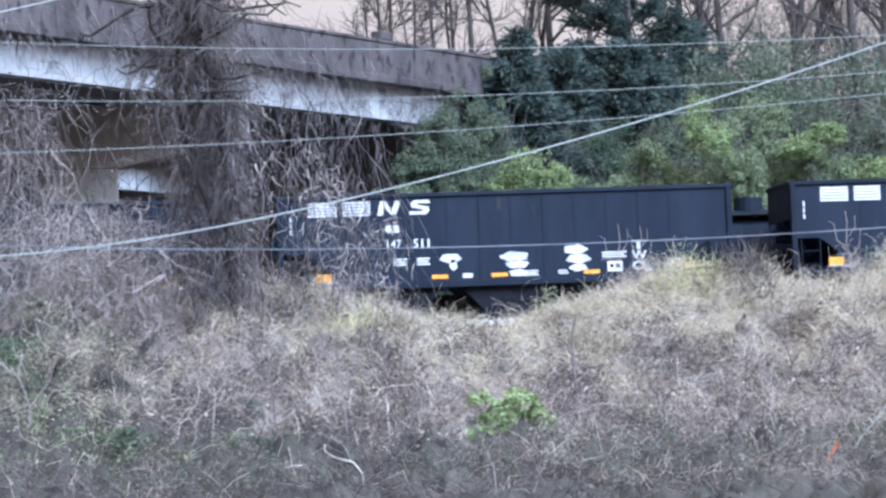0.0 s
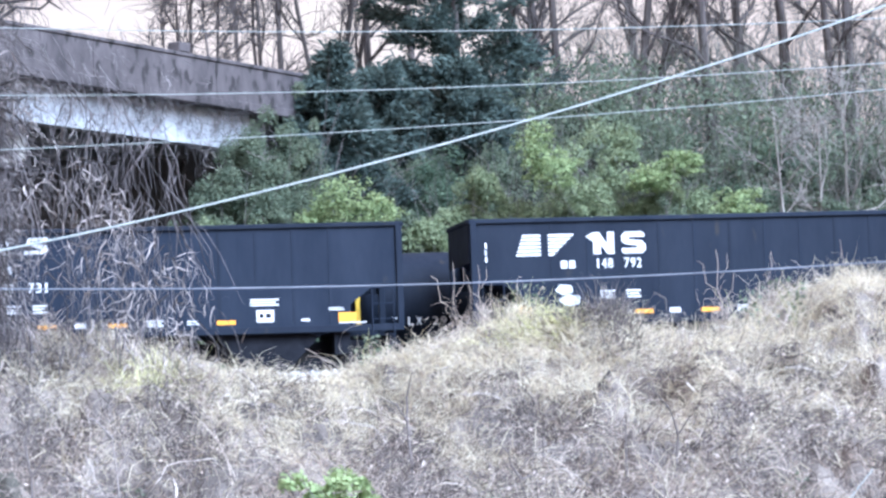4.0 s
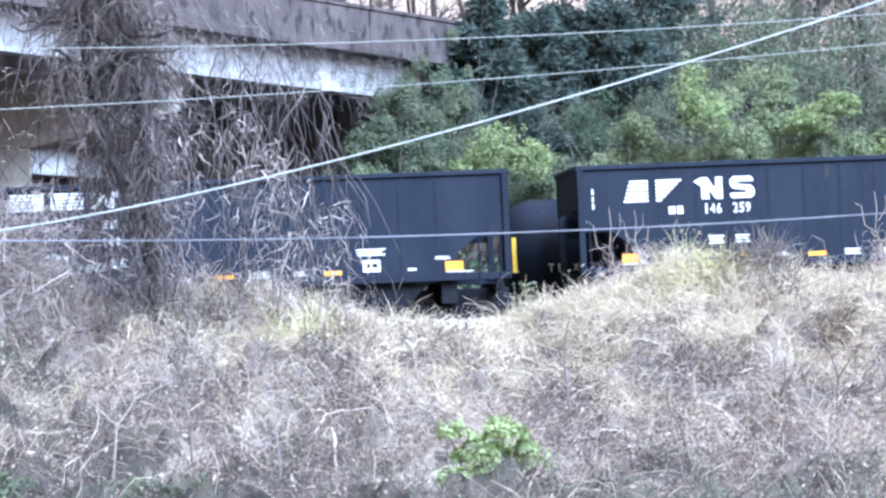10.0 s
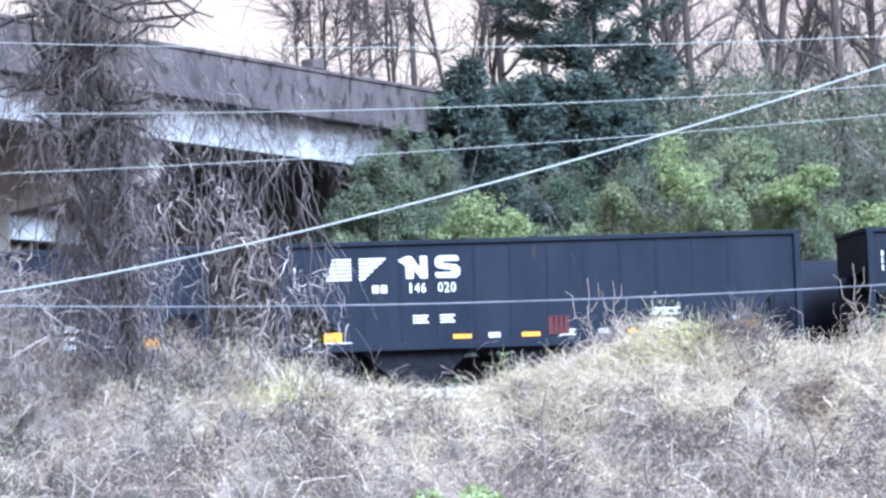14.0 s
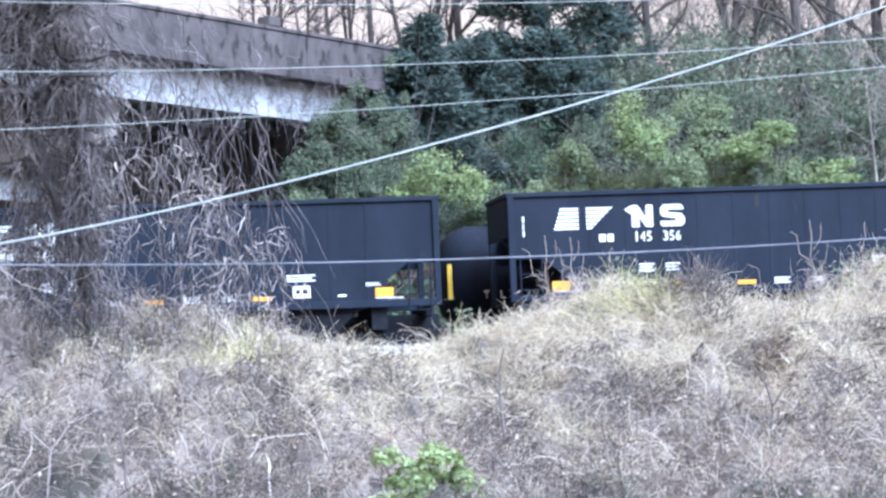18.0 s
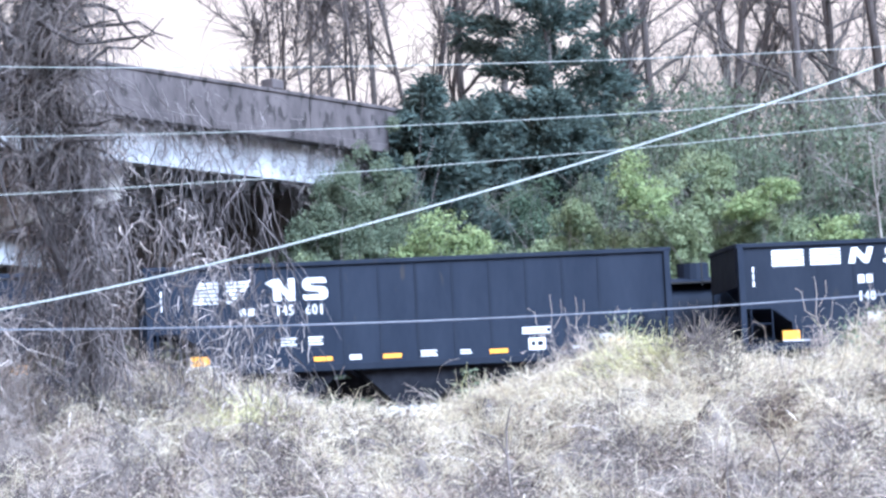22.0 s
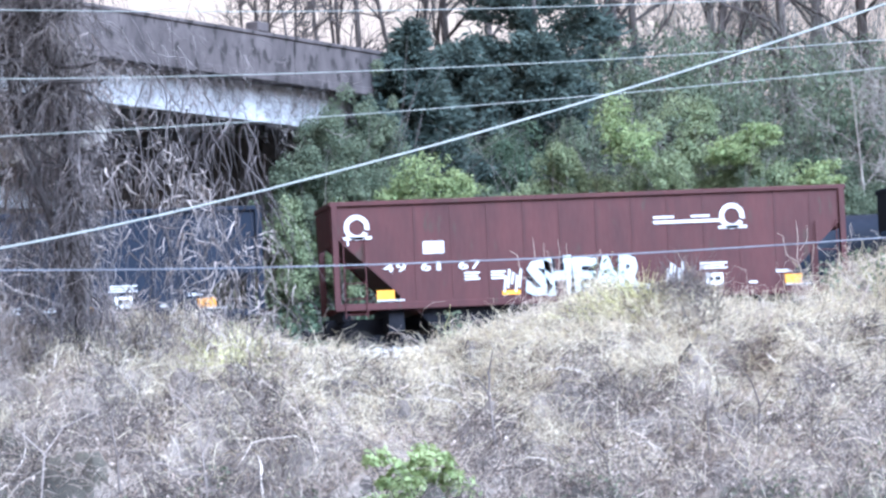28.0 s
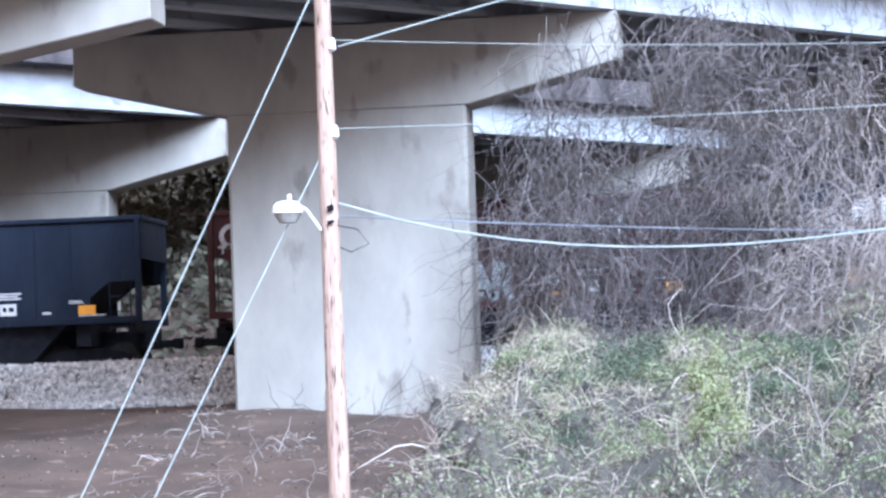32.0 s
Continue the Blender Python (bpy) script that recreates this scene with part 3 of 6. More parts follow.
def hopper_car(i, red, label):
    """One open hopper wagon, its origin on the rail head under its middle."""
    paint = M_RED if red else M_BLACK
    tag = "red" if red else "black"
    car = thing("hopper_car", label, "freight car", "cars of the hopper train", pose(FIRST_X + PITCH * i, TRACK_Y, RAIL_Z))
    CARS.append((i, car))
    for nm, y in (("near", SIDE), ("far", -SIDE)):
        shared("side_sheet", once("side_" + nm + tag, paint, lambda bm, y=y: side_sheet(bm, y, red)), car)

    def chord(bm):
        for s in (-1, 1):
            box(bm, -HL - 0.04, HL + 0.04, s * 1.5 - 0.09, s * 1.5 + 0.09, TOP - 0.06, TOP + 0.06, 0.015)
        for s in (-1, 1):
            box(bm, s * HL - 0.07, s * HL + 0.07, -1.45, 1.45, TOP - 0.06, TOP + 0.06, 0.015)

    shared("top_chord", once("top_chord" + tag, paint, chord), car)

    def sill(bm):
        for s in (-1, 1):
            box(bm, -HL, HL, s * 1.53 - 0.06, s * 1.53 + 0.06, SILL - 0.1, SILL + 0.08, 0.01)

    shared("side_sill", once("side_sill" + tag, paint, sill), car)

    def rib(bm):
        prism(bm, [(-0.035, SILL + 0.08), (0.035, SILL + 0.08), (0.035, TOP - 0.06), (-0.035, TOP - 0.06)], -0.012, 0.0)

    rb = once("rib" + tag, paint, rib)
    for k in range(12):
        x = -5.6 + (k + (1 if red else 0)) * 0.956
        if abs(x) > 5.45 and k == 0:
            continue
        shared("rib", rb, car, pose(x, SIDE - 0.02, 0))
        shared("rib", rb, car, pose(x, -SIDE + 0.02, 0, 0, 0, 180))

    def post(bm):
        box(bm, -0.08, 0.08, -0.11, 0.05, SILL - 0.1, TOP + 0.02, 0.01)

    ps = once("corner_post" + tag, paint, post)
    for sx in (-1, 1):
        for sy in (-1, 1):
            shared("corner_post", ps, car, pose(sx * (HL - 0.08), sy * 1.48, 0))

    def end(bm, s):
        box(bm, s * HL - 0.03, s * HL + 0.03, -1.44, 1.44, 3.1, TOP - 0.06)
        slope(bm, s)

    for s in (-1, 1):
        shared("end_sheet", once("end%d%s" % (s, tag), paint, lambda bm, s=s: end(bm, s)), car)

    def frame_steel(bm):
        box(bm, -6.9, 6.9, -0.28, 0.28, 0.75, 1.25)
        for s in (-1, 1):
            box(bm, s * 6.5 - 0.1, s * 6.5 + 0.1, -1.45, 1.45, SILL - 0.35, SILL - 0.1)
            box(bm, s * 5.2 - 0.2, s * 5.2 + 0.2, -1.4, 1.4, 0.85, 1.45)

    shared("underframe", once("underframe", M_STEEL, frame_steel), car)
    for x in (-3.3, 0.0, 3.3):
        shared("hopper_bay", once("hopper_bay", M_STEEL, hopper_bay), car, pose(x, 0, 0))

    def ladder(bm, s):
        x0 = s * (HL - 0.55)
        for y in (-1.56,):
            for dx in (-0.28, 0.28):
                tube(bm, [(x0 + dx, y - 0.05, SILL - 0.3), (x0 + dx, y - 0.05, 2.5 if not red else 3.3)], 0.02, sides=5)
            for k in range(4):
                z = SILL - 0.2 + k * 0.4
                tube(bm, [(x0 - 0.28, y - 0.05, z), (x0 + 0.28, y - 0.05, z)], 0.016, sides=5)

    for s in (-1, 1):
        shared("ladder", once("ladder%d%s" % (s, tag), paint, lambda bm, s=s: ladder(bm, s)), car)

    def coupler(bm):
        box(bm, 0, 0.5, -0.1, 0.1, 0.78, 0.98, 0.02)
        box(bm, 0.4, 0.62, -0.17, 0.17, 0.74, 1.02, 0.03)

    for s in (-1, 1):
        shared("coupler", once("coupler", M_STEEL, coupler), car, pose(s * 6.9, 0, 0, 0, 0, 0 if s > 0 else 180))
    for s in (-1, 1):
        tr = shared("truck", once("truck", M_STEEL, truck_mesh), car, pose(s * 5.2, 0, 0))
        for w in (-0.86, 0.86):
            ws = shared("wheelset", once("wheelset", M_WHEEL, wheelset), tr, pose(w, 0, 0.46))
            WHEELS.append((ws, w))
    return car


FACE = SIDE - 0.034


def mark(name, material, car, fn, label=""):
    bm = bmesh.new()
    fn(bm)
    return part(name, bm, material, car, label)


def number(car, s, x, z, h, w):
    """Stencilled digits, each one a part of its own, spread over the width w."""
    step = w / len(s)
    for k, c in enumerate(s):
        if c == " ":
            continue
        me = text_mesh(c, h, step * (0.32 if c == "1" else 0.82))
        if not me.materials:
            me.materials.append(M_WHITE)
        shared("painted_digit", me, car, pose(x + step * (k + (0.26 if c == "1" else 0.0)), FACE, z))


def blob(car, x, z, w, h, seed, m=None):
    """A sprayed tag that cannot be read: fat overlapping lobes in one outline."""
    r = random.Random(seed)
    n = 26
    pts = []
    for k in range(n):
        a = 6.28318 * k / n
        q = 0.9 + 0.09 * math.sin(5 * a + seed) + r.uniform(-0.05, 0.05)
        pts.append((x + w / 2 + q * w / 2 * math.cos(a), z + h / 2 + q * h / 2 * math.sin(a)))
    mark("graffiti", m or M_TAG, car, lambda bm: flat(bm, pts, FACE - 0.006), "white sprayed tag")


def strokes(car, m, n, fn, label):
    for k in range(n):
        mark("graffiti_stroke", m, car, lambda bm, k=k: flat(bm, fn(k), FACE - 0.004), label)


def stencil(car, x, z, w, h, n, y=None, gap=0.45):
    """Rows of lettering too small to read, as plain bars, each a part of its own."""
    p = h / n
    for k in range(n):
        mark("stencil", M_WHITE, car, lambda bm, k=k: box(bm, x, x + w * (1 - 0.12 * (k % 2)), y or FACE, (y or FACE) + 0.008, z + k * p, z + k * p + (p * (1 - gap) if n > 1 else h)))


def emblem_slanted(car, x):
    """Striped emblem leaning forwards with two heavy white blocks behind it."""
    for k in range(6):
        z0, z1 = 3.24 + k * 0.098, 3.24 + k * 0.098 + 0.068
        o0, o1 = (z0 - 3.24) * 0.33, (z1 - 3.24) * 0.33
        e0, e1 = 0.12 + (z0 - 3.24) * 1.05, 0.12 + (z1 - 3.24) * 1.05
        for tag, pts in (("a", [(o0, z0), (0.66, z0), (0.66, z1), (o1, z1)]), ("b", [(0.86, z0), (0.86 + e0, z0), (0.86 + e1, z1), (0.86, z1)])):
            shared("emblem_stripe", once("emblem_stripe_%s%d" % (tag, k), M_WHITE, lambda bm, pts=pts: flat(bm, pts, FACE)), car, pose(x, 0, 0))

    def block(bm):
        a = x + 1.86
        flat(bm, [(a, 3.72), (a + 0.2, 3.82), (a + 0.36, 3.82), (a + 0.58, 3.5), (a + 0.58, 3.82), (a + 0.76, 3.82), (a + 0.76, 3.25), (a + 0.58, 3.25), (a + 0.4, 3.5), (a + 0.4, 3.25), (a + 0.2, 3.25), (a + 0.2, 3.58)], FACE)
    mark("white_block", M_WHITE, car, block)

    def block2(bm):
        a = x + 2.82
        flat(bm, [(a + 0.05, 3.25), (a + 0.55, 3.25), (a + 0.64, 3.33), (a + 0.64, 3.48), (a + 0.55, 3.58), (a + 0.2, 3.62), (a + 0.2, 3.68), (a + 0.62, 3.68), (a + 0.62, 3.74), (a + 0.55, 3.82), (a + 0.1, 3.82), (a, 3.74), (a, 3.58), (a + 0.08, 3.5), (a + 0.42, 3.45), (a + 0.42, 3.39), (a, 3.39), (a, 3.31)], FACE)
    mark("white_block", M_WHITE, car, block2)


def emblem_bars(car, x):
    """Two barred squares and two narrow white blocks."""
    for o, w in ((0.0, 0.86), (1.03, 0.82)):
        for k in range(5):
            shared("emblem_stripe", once("emblem_bar_%d" % k + str(w), M_WHITE, lambda bm, k=k, w=w: box(bm, 0, w, FACE, FACE + 0.008, 3.6 + k * 0.09, 3.6 + k * 0.09 + 0.066)), car, pose(x + o, 0, 0))

    def block(bm):
        a = x + 2.05
        flat(bm, [(a, 3.6), (a + 0.18, 3.6), (a + 0.22, 3.82), (a + 0.42, 3.6), (a + 0.56, 3.6), (a + 0.7, 4.02), (a + 0.54, 4.02), (a + 0.46, 3.78), (a + 0.26, 4.02), (a + 0.1, 4.02)], FACE)
    mark("white_block", M_WHITE, car, block)

    def block2(bm):
        a = x + 3.0
        flat(bm, [(a, 3.6), (a + 0.5, 3.6), (a + 0.6, 3.7), (a + 0.58, 3.82), (a + 0.25, 3.88), (a + 0.25, 3.93), (a + 0.64, 3.93), (a + 0.6, 4.02), (a + 0.16, 4.02), (a + 0.05, 3.93), (a + 0.07, 3.82), (a + 0.4, 3.75), (a + 0.4, 3.69), (a, 3.69)], FACE)
    mark("white_block", M_WHITE, car, block2)


def small_marks(car, shift=0.0):
    """Amber reflectors, white data stencils and the framed test panel along the sill."""
    for x in (-2.58 + shift, -0.8 + shift, 1.96 + shift):
        mark("reflector", M_ORANGE, car, lambda bm, x=x: box(bm, x, x + 0.48, FACE, FACE + 0.01, 1.68, 1.79), "amber reflector strip")
    for x in (-5.7, 5.1):
        mark("reflector", M_ORANGE, car, lambda bm, x=x: box(bm, x, x + 0.46, FACE - 0.005, FACE + 0.01, 1.68, 1.92), "amber reflector panel")
        mark("stencil", M_WHITE, car, lambda bm, x=x: bars(bm, x, 1.64, 0.72, 0.03, 1, FACE - 0.002))
    for x, z, w, h, n in ((-3.4, 2.1, 0.4, 0.24, 3), (-2.7, 2.1, 0.38, 0.24, 3), (-1.66 + shift, 1.68, 0.3, 0.13, 1), (0.17 + shift, 1.68, 0.44, 0.18, 3), (1.2 + shift, 1.7, 0.3, 0.14, 2), (2.83, 2.14, 0.74, 0.2, 3), (4.13, 1.72, 0.22, 0.06, 1), (4.85, 1.98, 0.4, 0.09, 2)):
        stencil(car, x, z, w, h, n, None, 0.4)

    test = mark("test_panel", M_WHITE, car, lambda bm: box(bm, 2.98, 3.43, FACE, FACE + 0.008, 1.72, 2.03), "white test panel with dark lettering")
    for x, w in ((3.06, 0.1), (3.22, 0.14)):
        mark("stencil", M_STEEL, test, lambda bm, x=x, w=w: box(bm, x, x + w, FACE - 0.004, FACE + 0.004, 1.83, 1.94))
    stencil(car, -6.42, 3.1, 0.05, 0.55, 3, None, 0.2)


def build_train():
    plan = [(-1, "bars", "141 207"), (0, "bars", "147 511"), (1, "bars", "148 731"), (2, "slant", "148 792"), (3, "bars", "149 275"), (4, "slant", "146 259"), (5, "slant", "146 020"), (6, "slant", "145 363"),
            (7, "slant", "145 356"), (8, "slant", "145 601"), (9, "bars", "148 315"), (10, "slant", "145 211"), (11, "red", "495 167"), (12, "slant", "145 118"), (13, "slant", "146 340")]
    for i, style, num in plan:
        a, b = num.split()
        if style == "red":
            car = hopper_car(i, True, "oxide-red open hopper car with white graffiti")
            car["label"] = "oxide-red open hopper car with pale blue graffiti"
            number(car, "49 61 67", -5.5, 2.38, 0.23, 2.6)
            mark("white_block", M_WHITE, car, lambda bm: bars(bm, -4.45, 2.82, 0.55, 0.32, 1, FACE))

            def wheel_emblem(bm, cx, cz, r):
                o = ring_pts(cx, cz, r, 24, -0.25, 5.75) + ring_pts(cx, cz, r * 0.62, 24, -0.25, 5.75)[::-1]
                flat(bm, o, FACE - 0.01)
                box(bm, cx - r * 1.1, cx + r * 1.15, FACE - 0.01, FACE - 0.002, cz - r * 0.95, cz - r * 0.72)
            mark("wheel_emblem", M_WHITE, car, lambda bm: wheel_emblem(bm, -6.15, 3.56, 0.33), "white wheel-shaped emblem")
            mark("wheel_emblem", M_WHITE, car, lambda bm: wheel_emblem(bm, 3.75, 3.5, 0.34), "white wheel-shaped emblem")
            stencil(car, 1.65, 3.36, 1.8, 0.08, 1, FACE - 0.02)
            stencil(car, 1.65, 3.5, 0.55, 0.06, 1, FACE - 0.008)
            stencil(car, 2.65, 3.5, 0.5, 0.06, 1, FACE - 0.008)
            for k, (s, w, h, a, dz) in enumerate((("S", 0.72, 0.96, 6, 0.02), ("H", 0.74, 1.0, -5, -0.03), ("E", 0.66, 0.92, 4, 0.05), ("A", 0.78, 0.98, -3, 0.0), ("R", 0.7, 1.02, 5, -0.02))):
                for mtl, off, dy in ((M_STEEL, 0.1, -0.02), (M_TAGBLUE, 0.05, -0.032)):
                    g = text_mesh(s, h, w, 0.0, off)
                    if not g.materials:
                        g.materials.append(mtl)
                    shared("graffiti", g, car, pose(-1.85 + 0.61 * k, FACE + dy, 1.62 + dz, 0, a, 0))
                    car.children[-1]["label"] = "pale blue spray-painted letter" if mtl is M_TAGBLUE else "dark outline of a sprayed letter"
            for x in (-2.4, 1.9):
                strokes(car, M_TAG, 5, lambda k, x=x: [(x + 0.1 * k, 1.75 + 0.1 * ((k * 7) % 3)), (x + 0.1 * k + 0.05, 1.75 + 0.1 * ((k * 7) % 3)), (x + 0.1 * k + 0.12, 2.15 + 0.08 * ((k * 5) % 3)), (x + 0.1 * k + 0.05, 2.2 + 0.08 * ((k * 5) % 3))], "white sprayed stroke")
            small_marks(car, 0.15)
            continue
        car = hopper_car(i, False, "black open hopper car with white emblem and amber reflectors")
        if style == "bars":
            emblem_bars(car, -5.88)
            mark("white_block", M_WHITE, car, lambda bm: box(bm, -3.6, -3.42, FACE, FACE + 0.008, 3.08, 3.3))
            mark("white_block", M_WHITE, car, lambda bm: box(bm, -3.37, -3.2, FACE, FACE + 0.008, 3.08, 3.3))
            number(car, a, -3.62, 2.62, 0.25, 0.5)
            number(car, b, -2.79, 2.62, 0.25, 0.56)
        else:
            emblem_slanted(car, -5.6)
            mark("white_block", M_WHITE, car, lambda bm: box(bm, -4.42, -4.25, FACE, FACE + 0.008, 2.9, 3.1))
            mark("white_block", M_WHITE, car, lambda bm: box(bm, -4.2, -4.04, FACE, FACE + 0.008, 2.9, 3.1))
            number(car, a, -3.5, 2.88, 0.26, 0.5)
            number(car, b, -2.73, 2.88, 0.26, 0.5)
        small_marks(car, {0: 0.3, 2: 0.1, 5: 0.2}.get(i, 0.0))
        if i == 10:
            car["label"] = "black open hopper car with outlined white graffiti letters"
            for s, x, z, w, h in (("K", -1.45, 1.75, 0.5, 0.9), ("<", -0.98, 1.85, 0.4, 0.75), ("O", -0.78, 1.72, 0.66, 0.95), ("x", -0.56, 2.1, 0.2, 0.22)):
                me = text_mesh(s, h, w, 0.0, -0.018)
                if not me.materials:
                    me.materials.append(M_TAG)
                shared("graffiti", me, car, pose(x, FACE - 0.012, z))
            strokes(car, M_TAG, 2, lambda k: [(-1.87, 1.7), (-1.8, 1.7), (-1.84, 2.75), (-1.91, 2.75)] if k == 0 else [(-1.9, 2.7), (-0.8, 2.76), (-0.8, 2.82), (-1.9, 2.77)], "white sprayed bracket")
            strokes(car, M_TAG, 9, lambda k: [(-4.55 + 0.09 * k, 1.75 + 0.13 * ((k * 5) % 4)), (-4.5 + 0.09 * k, 1.72 + 0.13 * ((k * 5) % 4)), (-4.35 + 0.07 * k, 2.05 + 0.11 * ((k * 3) % 4)), (-4.41 + 0.07 * k, 2.1 + 0.11 * ((k * 3) % 4))], "scribbled white spray stroke")
        if i == 0:
            car["label"] = "black open hopper car with several small white graffiti tags"
            for k, (x, z, w, h) in enumerate(((-2.05, 2.12, 0.7, 0.3), (-1.75, 1.9, 0.25, 0.35), (-0.26, 2.1, 0.92, 0.32), (-0.1, 1.9, 0.75, 0.26), (0.0, 1.66, 0.6, 0.24), (1.64, 2.25, 0.78, 0.32), (1.72, 1.98, 0.8, 0.3), (1.8, 1.76, 0.6, 0.22))):
                blob(car, x, z, w, h, 3 + k)
            for s, z, w, h in (("T", 2.36, 0.42, 0.26), ("W", 2.06, 0.46, 0.26), ("O", 1.74, 0.42, 0.28)):
                me = text_mesh(s, h, w, 0.0, 0.03)
                if not me.materials:
                    me.materials.append(M_TAG)
                shared("graffiti", me, car, pose(3.72, FACE - 0.01, z))
        if i == 5:
            strokes(car, M_TAGRED, 4, lambda k: [(0.1 + 0.13 * k, 1.7), (0.24 + 0.13 * k, 1.72), (0.27 + 0.13 * k, 2.2), (0.1 + 0.13 * k, 2.16)], "dull red spray tag")
        if i in (2, 3):
            for k, (x, z, w, h) in enumerate(((-5.2, 2.24, 0.8, 0.26), (-5.1, 2.02, 0.72, 0.24)) if i == 3 else ((-4.6, 2.2, 0.5, 0.3), (-4.5, 1.9, 0.6, 0.34))):
                blob(car, x, z, w, h, 21 + k + i)
            if i == 3:
                blob(car, -4.2, 2.0, 0.72, 0.22, 31, M_TAGBLUE)


def motions():
    """The train rolls to the left along its track; each axle turns with it."""
    ts = [t for t, _ in SHIFT]
    ss = [s for _, s in SHIFT]
    for i, car in CARS:
        walk(car, [(t, pose(FIRST_X + PITCH * i - s, TRACK_Y, RAIL_Z)) for t, s in SHIFT])
    n = int(ss[-1] / 0.457 / radians(75)) + 1
    turns = [(float(np.interp(ss[-1] * k / n, ss, ts)), -math.degrees(ss[-1] * k / n / 0.457)) for k in range(n + 1)]
    for ws, w in WHEELS:
        walk(ws, [(t, pose(w, 0, 0.46, 0, a, 0)) for t, a in turns])


build_train()

# ---- a tank car standing on the second track ----
tank = thing("tank_car", "black tank car parked on the second track", "freight car", "", pose(21.0, TRACK2_Y, RAIL_Z))
_bm = bmesh.new()
_prof = [(-7.0, 0.0), (-6.97, 0.6), (-6.85, 1.0), (-6.6, 1.3), (-6.2, 1.45), (6.2, 1.45), (6.6, 1.3), (6.85, 1.0), (6.97, 0.6), (7.0, 0.0)]
_rings = [[_bm.verts.new((x, r * math.cos(6.28318 * k / 28), 2.32 + r * math.sin(6.28318 * k / 28))) for k in range(28)] for x, r in _prof[1:-1]]
for _a, _b in zip(_rings, _rings[1:]):
    for _k in range(28):
        _bm.faces.new((_a[_k], _b[_k], _b[(_k + 1) % 28], _a[(_k + 1) % 28]))
_bm.faces.new(_rings[0])
_bm.faces.new(_rings[-1][::-1])
for _q in _bm.faces:
    _q.smooth = True
part("tank", _bm, M_BLACK, tank)
_bm = bmesh.new()
tube(_bm, [(0.1, 0, 3.6), (0.1, 0, 4.15)], 0.45, sides=16)
part("dome", _bm, M_BLACK, tank)
_bm = bmesh.new()
box(_bm, -0.9, 1.0, -1.3, -0.6, 3.54, 3.58)
for _x in (-0.9, 0.05, 1.0):
    tube(_bm, [(_x, -1.3, 3.45), (_x, -1.3, 4.2)], 0.02, sides=5)
part("walkway", _bm, M_WHEEL, tank, "grey steel walkway beside the dome")
_bm = bmesh.new()
box(_bm, -7.4, 7.4, -0.35, 0.35, 0.7, 1.0)
for _s in (-1, 1):
    box(_bm, _s * 7.2 - 0.15, _s * 7.2 + 0.15, -1.4, 1.4, 0.75, 1.05)
    box(_bm, _s * 5.4 - 0.5, _s * 5.4 + 0.5, -1.1, 1.1, 0.8, 1.2)
part("underframe", _bm, M_STEEL, tank)
_bm = bmesh.new()
box(_bm, -6.86, -6.74, -1.12, -1.08, 1.75, 2.7)
part("yellow_stripe", _bm, M_YELLOW, tank, "yellow reflective stripe")
for _k, _c in enumerate("TILX 29222"):
    if _c == " ":
        continue
    _me = text_mesh(_c, 0.22, 0.05 if _c == "I" else 0.16)
    if not _me.materials:
        _me.materials.append(M_WHITE)
    shared("painted_letter" if _k < 4 else "painted_digit", _me, tank, pose(-5.95 + 0.225 * _k + (0.05 if _c == "I" else 0.0), -1.47, 1.72))
for _s in (-1, 1):
    _tr = shared("truck", once("truck", M_STEEL, truck_mesh), tank, pose(_s * 5.4, 0, 0))
    for _w in (-0.86, 0.86):
        shared("wheelset", once("wheelset", M_WHEEL, wheelset), _tr, pose(_w, 0, 0.46))

# ---- utility pole, lamp, guys and wires ----
POLE_Y = 45.0


def pole_x(z):
    return -7.98 - 0.003 * (z - 1.0)


pole = thing("utility_pole", "weathered brown wooden utility pole with split stained bark", "utility pole", "", pose(0, POLE_Y, 0))
_bm = bmesh.new()
tube(_bm, [(pole_x(z), 0, z) for z in (-0.4, 1, 2, 3, 4, 5, 6, 7, 8, 9, 9.6)], 0.155, 0.1, 14)
part("shaft", _bm, M_POLE, pole)
for _z in (7.22, 6.01):
    _bm = bmesh.new()
    tube(_bm, [(pole_x(_z) + 0.13, -0.06, _z - 0.06), (pole_x(_z) + 0.13, -0.06, _z + 0.07)], 0.055, 0.045, 10)
    tube(_bm, [(pole_x(_z), -0.06, _z - 0.08), (pole_x(_z) + 0.16, -0.06, _z - 0.08)], 0.012, sides=6)
    tube(_bm, [(pole_x(_z), -0.06, _z + 0.09), (pole_x(_z) + 0.16, -0.06, _z + 0.09)], 0.012, sides=6)
    part("insulator", _bm, M_LAMP, pole, "white spool insulator")
_bm = bmesh.new()
for _z in (4.95, 4.99, 4.78):
    tube(_bm, [(pole_x(_z), -0.15, _z - 0.02), (pole_x(_z) + 0.08, -0.17, _z)], 0.025, sides=6)
tube(_bm, [(pole_x(4.7) + 0.12, -0.1, 4.72), (pole_x(4.7) + 0.4, -0.1, 4.66), (pole_x(4.7) + 0.55, -0.1, 4.45), (pole_x(4.7) + 0.3, -0.1, 4.35), (pole_x(4.7) + 0.15, -0.1, 4.42)], 0.008, sides=4)
part("clamp", _bm, M_STEEL, pole)
lamp = thing("street_lamp", "white bucket-shaped street lamp on a short arm", "street lamp", "", pose(-0.03, POLE_Y, 0.09))
_bm = bmesh.new()
tube(_bm, [(pole_x(4.6) - 0.08, -0.1, 4.58), (pole_x(4.6) - 0.28, -0.1, 4.88), (-8.5, -0.1, 4.95)], 0.02, sides=6)
part("arm", _bm, M_LAMP, lamp)
_bm = bmesh.new()
